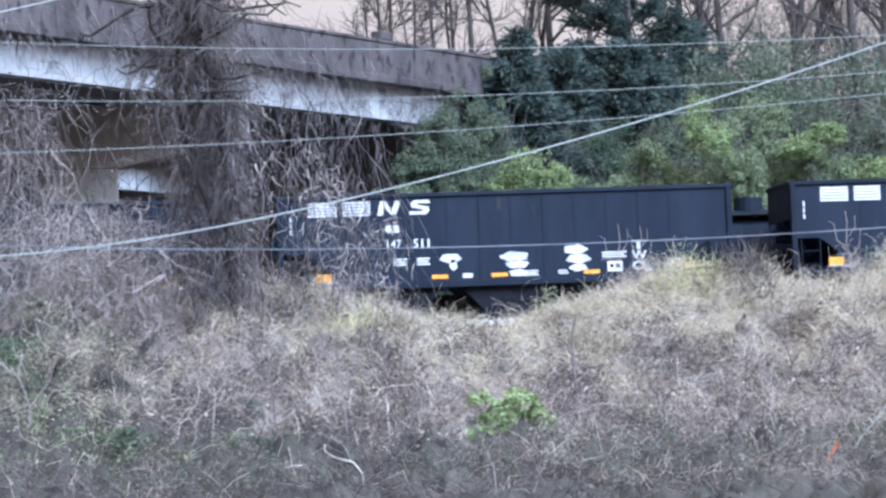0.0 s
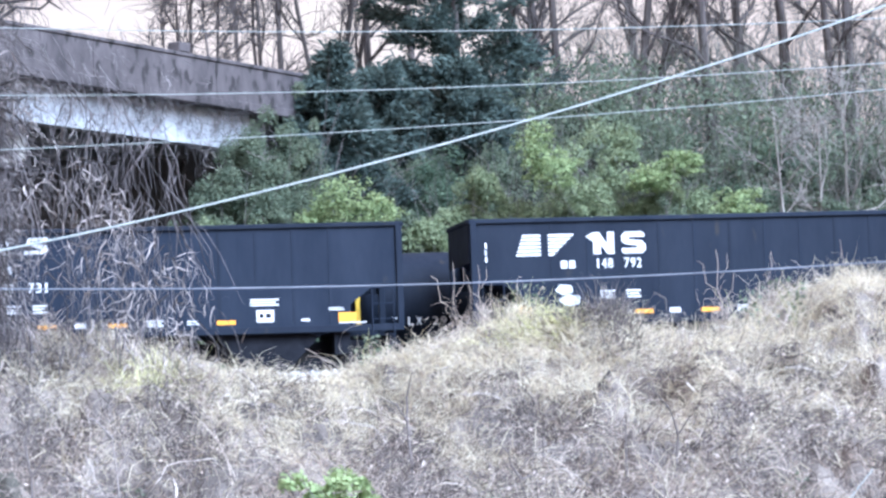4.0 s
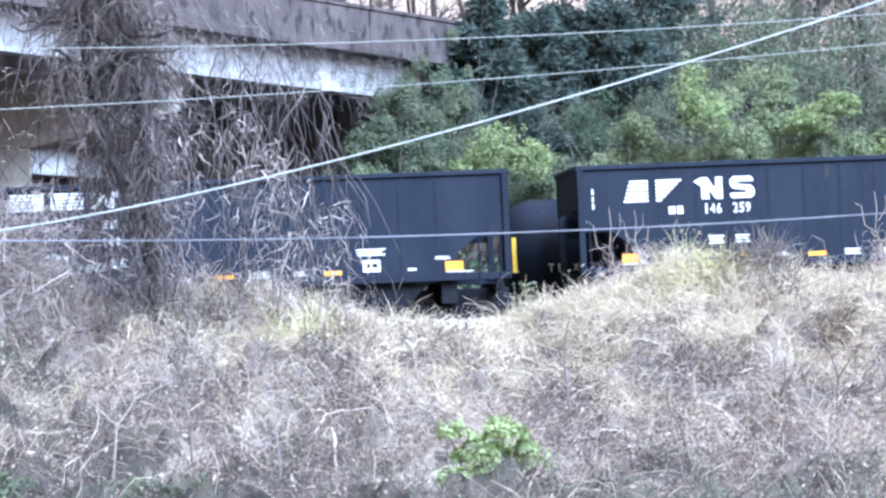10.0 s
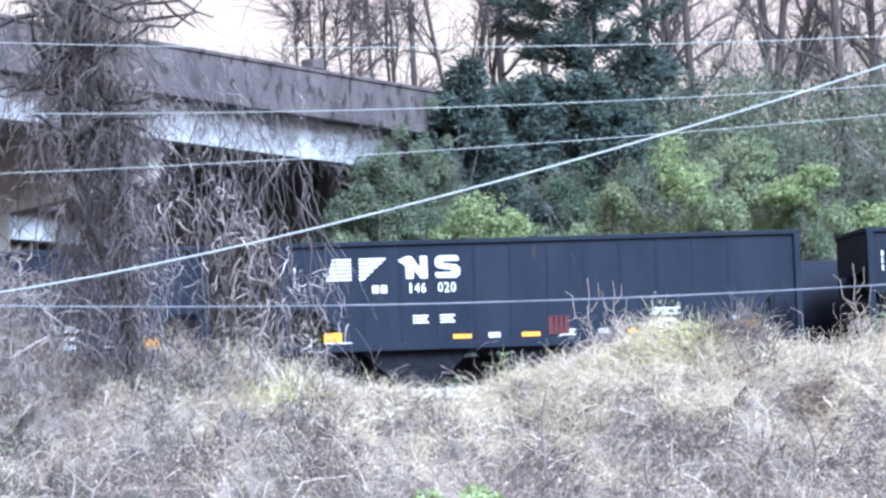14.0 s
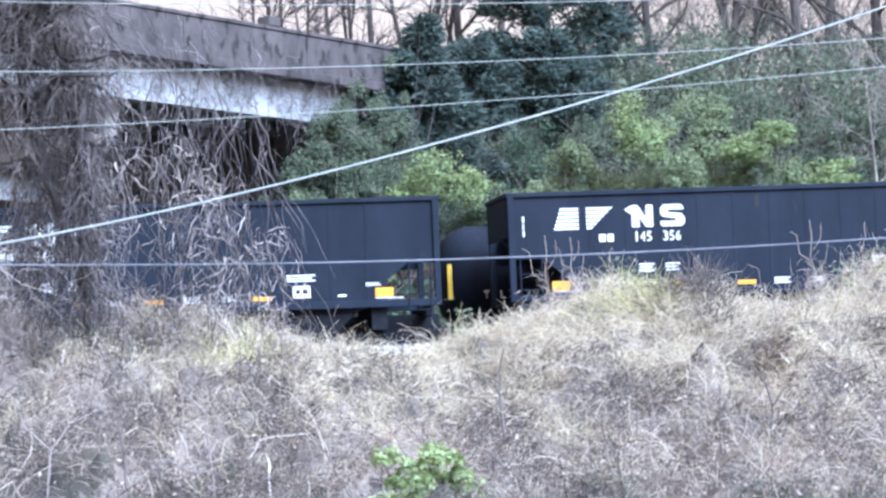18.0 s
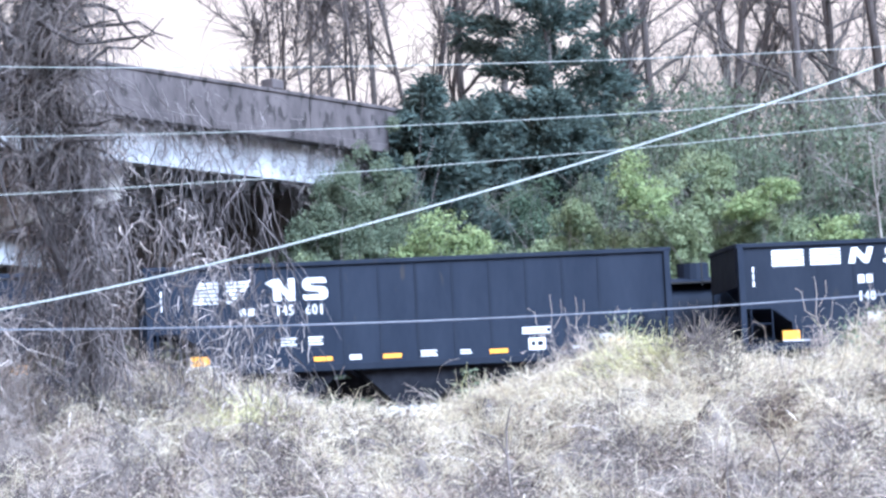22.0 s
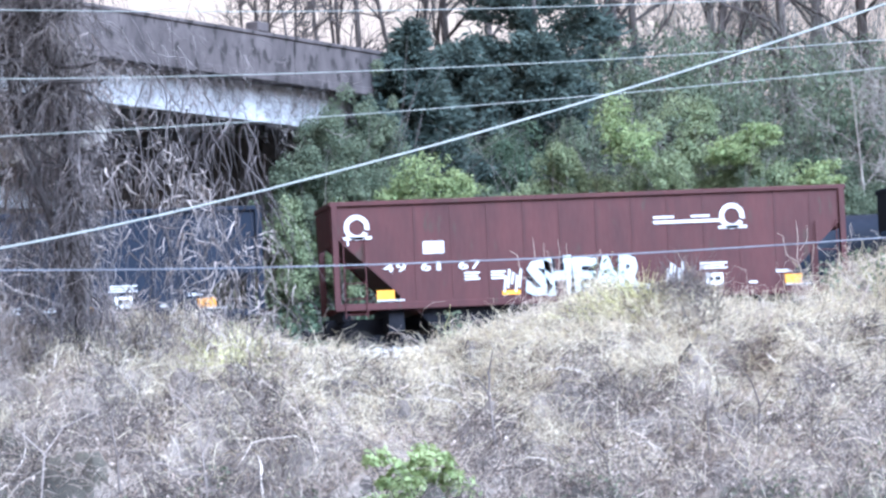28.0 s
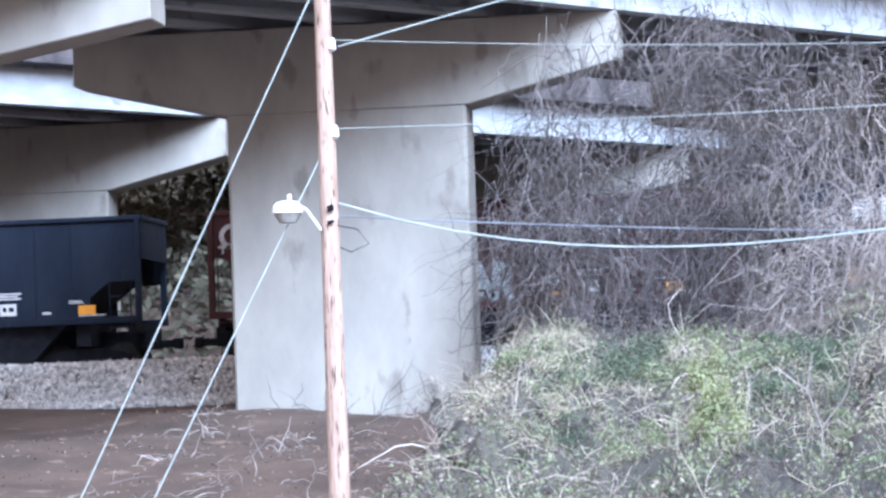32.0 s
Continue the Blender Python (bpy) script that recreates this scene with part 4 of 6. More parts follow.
for _a, _b, _r, _q in ((4.92, 4.985, 0.205, 0.15), (4.83, 4.92, 0.215, 0.205), (4.985, 5.0, 0.15, 0.06)):
    tube(_bm, [(-8.53, -0.1, _a), (-8.53, -0.1, _b)], _r, _q, 18)
part("head", _bm, M_LAMP, lamp)
_bm = bmesh.new()
tube(_bm, [(-8.53, -0.1, 4.70), (-8.53, -0.1, 4.83)], 0.12, 0.2, 18)
part("refractor", _bm, mat("dusty_glass", (0.35, 0.34, 0.33), (0.5, 0.49, 0.47), 0.3, 6.0, 0.3), lamp, "grey prismatic lens")
_bm = bmesh.new()
tube(_bm, [(-8.5, -0.1, 5.0), (-8.5, -0.1, 5.09)], 0.03, sides=8)
part("photocell", _bm, M_LAMP, lamp)


def wire(name, pts, r, material, label, y=POLE_Y, group="overhead wires"):
    bm = bmesh.new()
    tube(bm, pts, r, r, 6)
    ob = part(name, bm, material)
    tagged(ob, label, "wire", group)
    return ob


def sagging(coef, x0=-7.85, x1=24.0, n=40):
    return [(x0 + (x1 - x0) * k / n, POLE_Y - 0.06, np.polyval(coef, x0 + (x1 - x0) * k / n)) for k in range(n + 1)]


for _c in ((0.0030, -0.0525, 7.809), (0.0031, -0.0315, 6.849), (0.00222, 0.01256, 6.025)):
    wire("overhead_wire", sagging(_c), 0.0055, M_WIRE, "thin pale overhead wire on spool insulators")
wire("telephone_cable", sagging((0.00305, -0.04636, 4.301)), 0.010, M_CABLE, "dark thin telephone cable strung below the wires")
wire("service_cable", sagging((2.713e-05, -0.000896, 0.01581, 0.1112, 4.392)), 0.0145, M_WIRE, "thick twisted pale service cable sagging from the pole")
wire("guy_wire", [(-7.99, POLE_Y, 8.25), (-11.95, POLE_Y - 0.3, 0.3)], 0.0125, M_WIRE, "taut steel guy wire anchored in the dirt bank", group="guy wires")
wire("guy_wire", [(pole_x(5.85), POLE_Y, 5.86), (-10.95, POLE_Y - 0.3, 0.25)], 0.0125, M_WIRE, "taut steel guy wire anchored in the dirt bank", group="guy wires")
wire("service_wire", [(-7.8, POLE_Y, 7.2), (-7.06, POLE_Y, 7.37), (-5.5, POLE_Y, 7.72), (0.0, POLE_Y + 2, 9.1)], 0.012, M_WIRE, "thin pale service wire rising from the pole")
_gw = thing("guyed_anchor", "steel guy wire with a red-orange plastic guard sleeve", "guy wire")
_bm = bmesh.new()
tube(_bm, [(9.5, 36.0, -0.5), (9.95, 36.0, -0.01), (10.31, 36.0, 0.556)], 0.024, 0.024, 8)
part("guard_sleeve", _bm, M_GUARD, _gw, "red-orange plastic sleeve")
_bm = bmesh.new()
tube(_bm, [(9.5, 36.07, -0.52), (10.07, 36.07, -0.1), (11.42, 36.07, 1.44)], 0.007, 0.007, 6)
part("strand", _bm, M_WIRE, _gw)
# ---- undergrowth on the near bank ----


def crest(x):
    """Height of the thicket's top along the edge of the track bed."""
    return np.interp(x, [-12, -10, -8, -5.5, -3.5, -0.7, 1.3, 3.2, 5.1, 7, 9.5, 12, 14, 15.6, 17, 18.5, 20.3, 23.3, 30], [3.0, 3.3, 3.8, 3.5, 3.7, 4.5, 4.2, 4.1, 4.2, 4.2, 3.4, 3.4, 4.0, 4.6, 4.75, 4.4, 4.1, 5.2, 5.2])


_hr = np.random.default_rng(61)
HUMPS = [(f * math.cos(t), f * math.sin(t), p, a) for f, t, p, a in zip(_hr.uniform(0.7, 3.2, 14), _hr.uniform(0, 3.14, 14), _hr.uniform(0, 6.28, 14), _hr.uniform(0.6, 1.2, 14))]


def humps(x, y):
    """Uneven mounds, about one metre across and up, from minus one to one."""
    return np.tanh(sum(a / math.hypot(kx, ky) * np.sin(kx * x + ky * y + p) for kx, ky, p, a in HUMPS) * 0.6)


def brush_top(x, y):
    """Upper surface of the thicket: low in front, up to the crest at the back, humped."""
    f = np.clip((y - 46) / 28, 0, 1)
    g = np.asarray(ground_z(x, y))
    top = g + np.interp(y, [26, 36, 48], [0.2, 0.35, 0.6]) + f * (crest(x) - 2.95)
    return np.maximum(top + humps(x, y) * np.interp(y, [26, 36, 48, 70, 78], [0.05, 0.15, 0.6, 0.8, 0.3]), g + 0.15)


def in_brush(x, y):
    """The thicket lies right of the bare dirt under the bridge."""
    left = np.interp(y, [26, 48, 60, 70, 80], [-6.4, -7.5, -8.5, -9.6, -9.9])
    return (x > left + 0.8 * np.sin(y * 1.3)) & (x < y * 0.335 + 2)


def scatter(n, y0, y1, seed, x0=-14, x1=29):
    r = np.random.default_rng(seed)
    x, y = r.uniform(x0, x1, n), r.uniform(y0, y1, n)
    dens = 0.5 + 0.5 * humps(x + 3.3, y * 1.2)
    k = in_brush(x, y) & (r.random(n) < 0.12 + 0.88 * dens ** 1.3)
    return x[k], y[k], r


def thicket(n, seed, length, radius, sag, curl, rise, segs=3, y0=28, y1=80):
    x, y, r = scatter(n, y0, y1, seed)
    top = brush_top(x, y)
    g = ground_z(x, y)
    z = g + (top - g) * r.uniform(0.25, 0.95, len(x))
    d = r.normal(0, 1, (len(x), 3))
    d[:, 2] = np.abs(d[:, 2]) * rise
    d[:, 1] -= 0.15
    return strands(np.stack([x, y, z], 1), d, length * r.uniform(0.5, 1.5, len(x)), radius * r.uniform(0.6, 1.5, len(x)), sag, curl, segs, seed + 1)


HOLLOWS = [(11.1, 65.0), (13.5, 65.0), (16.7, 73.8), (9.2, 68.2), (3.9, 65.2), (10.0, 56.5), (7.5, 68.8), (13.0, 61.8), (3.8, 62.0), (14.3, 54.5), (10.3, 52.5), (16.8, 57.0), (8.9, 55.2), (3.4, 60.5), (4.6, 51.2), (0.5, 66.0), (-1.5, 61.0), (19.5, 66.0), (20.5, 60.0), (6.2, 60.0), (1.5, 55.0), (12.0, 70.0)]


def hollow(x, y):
    """1 in the hollows of the thicket, coloured darker for their shade, 0 outside them."""
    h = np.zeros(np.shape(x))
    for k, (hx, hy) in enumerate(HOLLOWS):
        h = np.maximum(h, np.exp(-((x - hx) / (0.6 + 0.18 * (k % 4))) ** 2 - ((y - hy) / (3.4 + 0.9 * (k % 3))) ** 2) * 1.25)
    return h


def crumple(shape, seed, passes):
    """Uneven lumps on a grid: random heights, smoothed, scaled to one."""
    a = np.random.default_rng(seed).normal(0, 1, shape)
    for _ in range(passes):
        a = (a + np.roll(a, 1, 0) + np.roll(a, -1, 0) + np.roll(a, 1, 1) + np.roll(a, -1, 1)) / 5
    return a / a.std()


_mx, _my = np.meshgrid(np.arange(-10.5, 29, 0.12), np.arange(26, 79.6, 0.16))
_mi = np.arange(_mx.size).reshape(_mx.shape)
_mf = np.stack([_mi[:-1, :-1], _mi[:-1, 1:], _mi[1:, 1:], _mi[1:, :-1]], -1).reshape(-1, 4)
_mc = in_brush(_mx, _my)[:-1, :-1].reshape(-1)
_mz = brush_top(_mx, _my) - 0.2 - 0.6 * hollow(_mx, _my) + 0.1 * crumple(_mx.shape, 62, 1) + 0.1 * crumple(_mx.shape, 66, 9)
_mv = np.stack([_mx, _my, _mz], -1).reshape(-1, 3)
# dark mat: brambles on the left, painted shade along the foot
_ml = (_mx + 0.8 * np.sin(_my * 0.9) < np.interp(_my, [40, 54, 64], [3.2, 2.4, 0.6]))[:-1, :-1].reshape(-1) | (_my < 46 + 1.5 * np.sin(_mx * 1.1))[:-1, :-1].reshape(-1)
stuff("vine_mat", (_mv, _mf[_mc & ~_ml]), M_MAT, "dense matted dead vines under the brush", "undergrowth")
stuff("bramble_mat", (_mv, _mf[_mc & _ml]), M_MATD, "dense brambles and weeds under the brush, darkened for shade at the foot", "undergrowth")


def fuzz(n, seed, length, width, y0=31, y1=79.5, keep=None, upright=1.0, lift=0.0):
    """Short dead stems and leaf ribbons all over the thicket, combed by neighbourhood and draped downwards."""
    r = np.random.default_rng(seed)
    x, y = r.uniform(-10.5, 28, n), r.uniform(y0, y1, n)
    k = in_brush(x, y) & (r.random(n) < keep(x, y))
    x, y = x[k], y[k]
    d = r.normal(0, 0.65, (len(x), 3))
    d[:, 0] += 0.6 * humps(x * 2.1 + 17, y * 0.5)
    d[:, 1] -= 0.25
    d[:, 2] = upright * r.uniform(-0.1, 1.1, len(x))
    z = brush_top(x, y) - 0.24 * r.random(len(x)) + lift
    return blades(np.stack([x, y, z], 1), d, length * r.uniform(0.4, 1.6, len(x)), width * np.interp(y, [40, 78], [0.75, 1.15]), 2.0, 0.6, seed + 1)


def straw_zone(x, y):
    """Where pale straw lies over the vines: the upper bank and patches further down."""
    u = np.interp(y, [50, 58, 66], [0.0, 0.5, 1.0]) * np.interp(x, [1, 6, 9, 22, 26], [0.25, 0.55, 1, 1, 0.5])
    return np.clip(u + 0.12 + 0.6 * humps(x * 0.6 + 9, y * 0.5) * np.interp(y, [46, 60], [0.3, 1]), 0, 1)


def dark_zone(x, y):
    """Share of dark bare stems, which also paint in shade: the hollows, the foot and patches low on the bank, and the
    shaggy end towards the bridge.
    """
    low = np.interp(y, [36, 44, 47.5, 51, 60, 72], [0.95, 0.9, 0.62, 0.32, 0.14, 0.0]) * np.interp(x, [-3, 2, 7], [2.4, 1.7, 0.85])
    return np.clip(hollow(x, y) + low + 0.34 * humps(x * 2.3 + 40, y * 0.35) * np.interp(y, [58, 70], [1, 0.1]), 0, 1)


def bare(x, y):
    """Keeps the pale cover off the patches darkened for shade."""
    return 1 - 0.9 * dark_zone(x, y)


stuff("straw_fuzz", fuzz(200000, 67, 0.7, 0.0066, keep=lambda x, y: straw_zone(x, y) * bare(x, y), lift=0.05), M_STRAW, "matted pale straw lying over the upper bank", "undergrowth")
stuff("dry_fuzz", fuzz(170000, 63, 0.7, 0.0062, keep=lambda x, y: (1 - 0.75 * straw_zone(x, y)) * bare(x, y) * np.interp(x, [-8, -1, 3], [0.6, 0.65, 1])), M_DRY, "fine pinkish-grey dead vine tendrils covering the bank", "undergrowth")
# dark ribbons put shade into the hollows and along the foot
stuff("dark_fuzz", fuzz(120000, 69, 0.6, 0.0066, keep=dark_zone, lift=0.03), M_DARKDRY, "dark stems painting in shade in the hollows and foot of the brush", "undergrowth")
stuff("dry_thicket", thicket(7000, 11, 1.2, 0.009, 1.7, 0.5, 1.0, 4, 47), M_TWIG, "tangled pinkish-grey dry vines covering the bank", "undergrowth")
stuff("dark_thicket", thicket(5200, 13, 1.0, 0.009, 0.9, 0.35, 1.0), M_TWIGD, "dark dead stems inside the thicket", "undergrowth")
def canes(n, seed, length, radius, keep):
    """Single long canes and tendrils that arch over the thicket's surface."""
    r = np.random.default_rng(seed)
    x, y = r.uniform(-10, 27, n), r.uniform(34, 79, n)
    k = in_brush(x, y) & (r.random(n) < keep(x, y))
    x, y = x[k], y[k]
    d = r.normal(0, 0.8, (len(x), 3))
    d[:, 2] = r.uniform(0.1, 1.3, len(x))
    return strands(np.stack([x, y, brush_top(x, y) - 0.12], 1), d, length * r.uniform(0.4, 1.6, len(x)), radius * r.uniform(0.6, 1.5, len(x)), 2.0, 0.45, 7, seed + 1)


stuff("arching_canes", canes(3600, 15, 1.5, 0.0125, lambda x, y: (1 - 0.7 * hollow(x, y)) * np.interp(y, [43, 50], [0.2, 1])), M_TWIG, "long pale arching bramble canes on the bank", "undergrowth")
stuff("thick_canes", canes(480, 16, 1.7, 0.016, lambda x, y: np.interp(y, [42, 52, 68, 72], [0.5, 1, 1, 0])), M_PALECANE, "thick pale dead canes looping over the bank", "undergrowth")
stuff("dark_canes", canes(2200, 19, 1.1, 0.012, dark_zone), M_TWIGD, "long dark dead canes in the shade-darkened patches of the bank", "undergrowth")
_x, _y, _r = scatter(46000, 40, 79.5, 64)
stuff("dead_leaves", leaves(np.stack([_x, _y, brush_top(_x, _y) - _r.uniform(-0.12, 0.25, len(_x))], 1), 0.042, 65), M_DEADLEAF, "small dry leaves caught in the brush", "undergrowth")
_x, _y, _r = scatter(2600, 52, 79, 17)
_z = ground_z(_x, _y)
_d = _r.normal(0, 0.35, (len(_x), 3))
_d[:, 2] = 1
stuff("upright_stems", strands(np.stack([_x, _y, _z], 1), _d, (brush_top(_x, _y) - _z) * _r.uniform(0.7, 1.25, len(_x)) + 0.2, 0.012, 0.25, 0.16, 4, 18), M_TWIG, "pale upright dead weed stems on the bank", "undergrowth")


def tuft(n, cx, cy, sx, sy, h, seed, sag=1.0, rad=0.012, zoff=-0.5):
    r = np.random.default_rng(seed)
    x, y = r.normal(cx, sx, n), r.normal(cy, sy, n)
    z = brush_top(x, y) + zoff
    d = r.normal(0, 0.45, (n, 3))
    d[:, 2] = 1
    return strands(np.stack([x, y, z], 1), d, h * r.uniform(0.5, 1.3, n), rad, sag, 0.22, 3, seed + 1)


_gc = np.random.default_rng(29)
_n = 900
_x, _y = _gc.uniform(5.5, 24, _n), _gc.uniform(76.5, 79.0, _n)
_d = _gc.normal(0, 0.8, (_n, 3))
_d[:, 2] = _gc.uniform(0.3, 1.3, _n)
stuff("crest_twigs", strands(np.stack([_x, _y, brush_top(_x, _y) - 0.15], 1), _d, _gc.uniform(0.4, 1.3, _n), 0.012, 1.6, 0.55, 7, 30), M_PALECANE, "bleached twisting twigs along the crest of the bank", "undergrowth")
stuff("straw_grass", joined(tuft(3400, 17.0, 74, 2.2, 2.6, 1.05, 21, 2.2), tuft(2600, 12.2, 75.5, 2.4, 1.5, 0.8, 22), tuft(1800, 20.5, 72, 2.0, 3.0, 1.0, 23, 2.2), tuft(1500, 7.5, 75, 1.6, 1.6, 0.8, 24), tuft(1200, 0.5, 74, 3.0, 2.0, 0.8, 25)), M_STRAW, "pale straw-coloured tall grass along the crest of the bank", "tall grass")
stuff("yellow_grass", joined(tuft(420, 6.55, 69.5, 0.3, 1.2, 1.1, 27, 0.9, 0.010, -0.3), tuft(500, 16.2, 74.5, 0.6, 0.8, 1.1, 28)), M_YGRASS, "yellow-green grass clump on the bank", "tall grass")


_kr = np.random.default_rng(95)
for _k in range(24):
    _x, _y = _kr.uniform(-6, 24), _kr.uniform(54, 76)
    if bool(in_brush(np.array([_x]), np.array([_y]))[0]):
        _ob = stuff("dark_stalks", tuft(70, _x, _y, 0.28, 0.25, 0.75, 900 + _k, 0.5, 0.012, -0.2), M_TWIGD, "small clump of dark dead stalks in the brush", "weed")
        tagged(_ob, "", "", "dark stalks in the brush")
_ob = stuff("dark_stalks", tuft(160, 17.1, 72.5, 0.3, 0.25, 0.9, 950, 0.5, 0.012, -0.1), M_TWIGD, "small clump of dark dead stalks in the brush", "weed")


def foliage(n, cx, cy, cz, rx, ry, rz, size, seed, clumps=24):
    """Leaves on the outsides of lobes gathered in an uneven ellipsoid; they face outwards and up."""
    r = np.random.default_rng(seed)
    c = r.normal(0, 1, (clumps, 3))
    c /= np.linalg.norm(c, axis=1, keepdims=True)
    c *= r.uniform(0.3, 0.95, (clumps, 1))
    k = r.integers(0, clumps, n)
    o = r.normal(0, 1, (n, 3))
    o[:, 2] = np.abs(o[:, 2]) * 0.9 - 0.25
    o /= np.linalg.norm(o, axis=1, keepdims=True)
    rad = r.uniform(0.16, 0.42, clumps)[k][:, None] * r.uniform(0.55, 1.12, (n, 1))
    scale = np.array([rx, ry, rz])
    p = c[k] * scale + o * rad * np.minimum(scale, 1.6) + np.array([cx, cy, cz])
    p[:, 2] = np.maximum(p[:, 2], np.asarray(ground_z(p[:, 0], p[:, 1])) + 0.05)
    f = o + np.array([0, 0, 0.7])
    f /= np.linalg.norm(f, axis=1, keepdims=True)
    return leaves(p, size, seed + 1, 0.0, f)


def stems(n, cx, cy, rx, ry, h, seed, r0=0.02):
    r = np.random.default_rng(seed)
    x, y = r.normal(cx, rx * 0.4, n), r.normal(cy, ry * 0.4, n)
    d = r.normal(0, 0.4, (n, 3))
    d[:, 2] = 1.2
    return strands(np.stack([x, y, ground_z(x, y)], 1), d, h * r.uniform(0.6, 1.2, n), r0, 0.2, 0.2, 4, seed + 1)


def bush(name, label, cx, cy, rx, ry, h, n, size, material, seed, lift=0.0, group="", clumps=24, stem_mat=None, shoots=14):
    b = thing(name, label, "shrub", group)
    g = float(ground_z(cx, cy)) + lift
    stuff("stem", stems(shoots, cx, cy, rx, ry, h, seed + 5), stem_mat or M_TWIGD, "", parent=b)
    stuff("foliage", foliage(n, cx, cy, g + h * 0.55, rx, ry, h * 0.5, size, seed, clumps), material, "", parent=b)
    return b


# green plants in front and at the foot of the bank
bush("bramble_bush", "bright green young shrub at the foot of the bank", 6.8, 46.2, 0.72, 0.6, 1.45, 3400, 0.052, M_SPRING, 101, 0.0, "green shrubs")
bush("bramble_bush", "dull green low bramble at the foot of the bank", 2.7, 46.8, 1.1, 0.6, 1.05, 2400, 0.05, M_MOSS, 102, 0.0, "green shrubs")
bush("bramble_bush", "dull green low bramble at the foot of the bank", 0.2, 46.5, 1.0, 0.6, 1.05, 2000, 0.05, M_MOSS, 103, 0.0, "green shrubs")
for _k, (_x, _y, _w, _h, _m) in enumerate(((-6.3, 66, 1.6, 2.2, M_MOSS), (-4.0, 65, 1.5, 2.3, M_FERN), (-2.6, 67, 1.4, 2.2, M_MOSS), (-8.0, 70, 1.3, 1.8, M_FERN), (-5.2, 71, 1.6, 1.9, M_MOSS), (-3.2, 62, 1.2, 1.8, M_MOSS))):
    bush("bramble_bush", "green leafy bramble mixed with dry vines", _x, _y, _w, 1.2, _h, 7000, 0.042, _m, 110 + _k * 7, 0.0, "green shrubs", 40)
for _k, (_x, _y, _w, _h, _m) in enumerate(((-4.6, 55, 0.9, 1.5, M_FERN), (-2.6, 53, 0.9, 1.3, M_MOSS), (-1.2, 57, 0.9, 1.6, M_FERN), (-6.2, 58, 0.9, 1.4, M_MOSS), (-3.4, 48, 0.8, 1.0, M_FERN), (-0.4, 50, 0.8, 1.1, M_MOSS), (-2.0, 60, 0.8, 1.9, M_MOSS))):
    bush("bramble_bush", "pale green bramble growing out of dry vines", _x, _y, _w, 0.8, _h, 3400, 0.034, _m, 1200 + _k * 7, 0.0, "green shrubs", 30)
bush("evergreen_sapling", "yellow-green feathery sapling among brambles", -3.25, 52, 0.5, 0.4, 2.75, 7000, 0.03, M_PLUME, 160, 0.0, "", 60, shoots=3)

# dull leaves in the shade at the foot of the bank
_g8 = np.random.default_rng(83)
_n = 26000
_x, _y = _g8.uniform(-7, 17, _n), _g8.uniform(33, 48.5, _n)
_kk = in_brush(_x, _y) & (humps(_x * 1.5 + 21, _y * 0.3) > np.interp(_y, [40, 48.5], [-0.5, 0.35]))
_x, _y = _x[_kk], _y[_kk]
stuff("foot_leaves", leaves(np.stack([_x, _y, brush_top(_x, _y) + _g8.uniform(-0.3, 0.22, len(_x))], 1), 0.034, 84), M_MOSS, "dull green weeds in the shade at the foot of the bank", "undergrowth")

# single weeds that stand up from the crest
for _k, (_x, _y, _h) in enumerate(((16.1, 76.5, 1.2), (21.3, 76.5, 1.4), (22.3, 76, 1.4), (12.4, 77.5, 0.9))):
    _w = thing("tall_weed", "tall pale-green weed stalk standing on the crest", "weed", "weeds on the crest")
    _gg = np.random.default_rng(700 + _k)
    _z0 = float(brush_top(_x, _y)) - 0.5
    _ns = 5
    _rt = np.stack([_x + _gg.normal(0, 0.08, _ns), _y + _gg.normal(0, 0.08, _ns), np.full(_ns, _z0)], 1)
    _dd = _gg.normal(0, 0.22, (_ns, 3))
    _dd[:, 2] = 1
    stuff("stem", strands(_rt, _dd, _h * _gg.uniform(0.7, 1.2, _ns) + 0.4, 0.016, 0.1, 0.13, 5, 720 + _k), M_YGRASS, "", parent=_w)
    _lp = np.stack([_x + _gg.normal(0, 0.22, 70), _y + _gg.normal(0, 0.2, 70), _z0 + 0.3 + _h * _gg.random(70)], 1)
    stuff("foliage", leaves(_lp, 0.07, 740 + _k), M_MOSS, "", parent=_w)

def dead_branch(x, y, z, lines, r0, material, label):
    """A forked dead branch standing in the brush: lines of (dx, dz) offsets, the first is the stem."""
    b = thing("dead_branch", label, "branch", "dead branches in the brush")
    if y < 70:
        x, y, z = x * 0.9, y * 0.9, 1.6 + (z - 1.6) * 0.9 + 0.1
    for k, ln in enumerate(lines):
        bm = bmesh.new()
        tube(bm, [(x + dx, y + 0.06 * i * (-1) ** k, z + dz) for i, (dx, dz) in enumerate(ln)], r0 * (1 if k == 0 else 0.7), r0 * 0.35, 6)
        part("stem" if k == 0 else "fork", bm, material, b)
    return b


dead_branch(4.35, 51.5, 1.15, [[(0.02, -0.9), (0.0, 0.0), (-0.04, 0.5), (-0.08, 0.95)], [(-0.04, 0.4), (0.15, 0.75), (0.3, 1.1), (0.55, 1.35)], [(0.0, 0.1), (-0.3, 0.12), (-0.6, 0.3), (-0.9, 0.28)], [(-0.08, 0.9), (-0.3, 1.15), (-0.45, 1.2)]], 0.022, M_VINEP, "pale forked dead branch standing in the brush")
dead_branch(10.9, 53.0, 1.3, [[(0.14, -0.9), (0.1, -0.35), (0.0, 0.0)], [(0.0, 0.0), (-0.15, 0.2), (-0.2, 0.38), (-0.36, 0.55)], [(0.0, 0.0), (0.22, 0.06), (0.36, 0.3), (0.38, 0.62)]], 0.024, M_TWIGD, "dark forked dead branch in the brush")
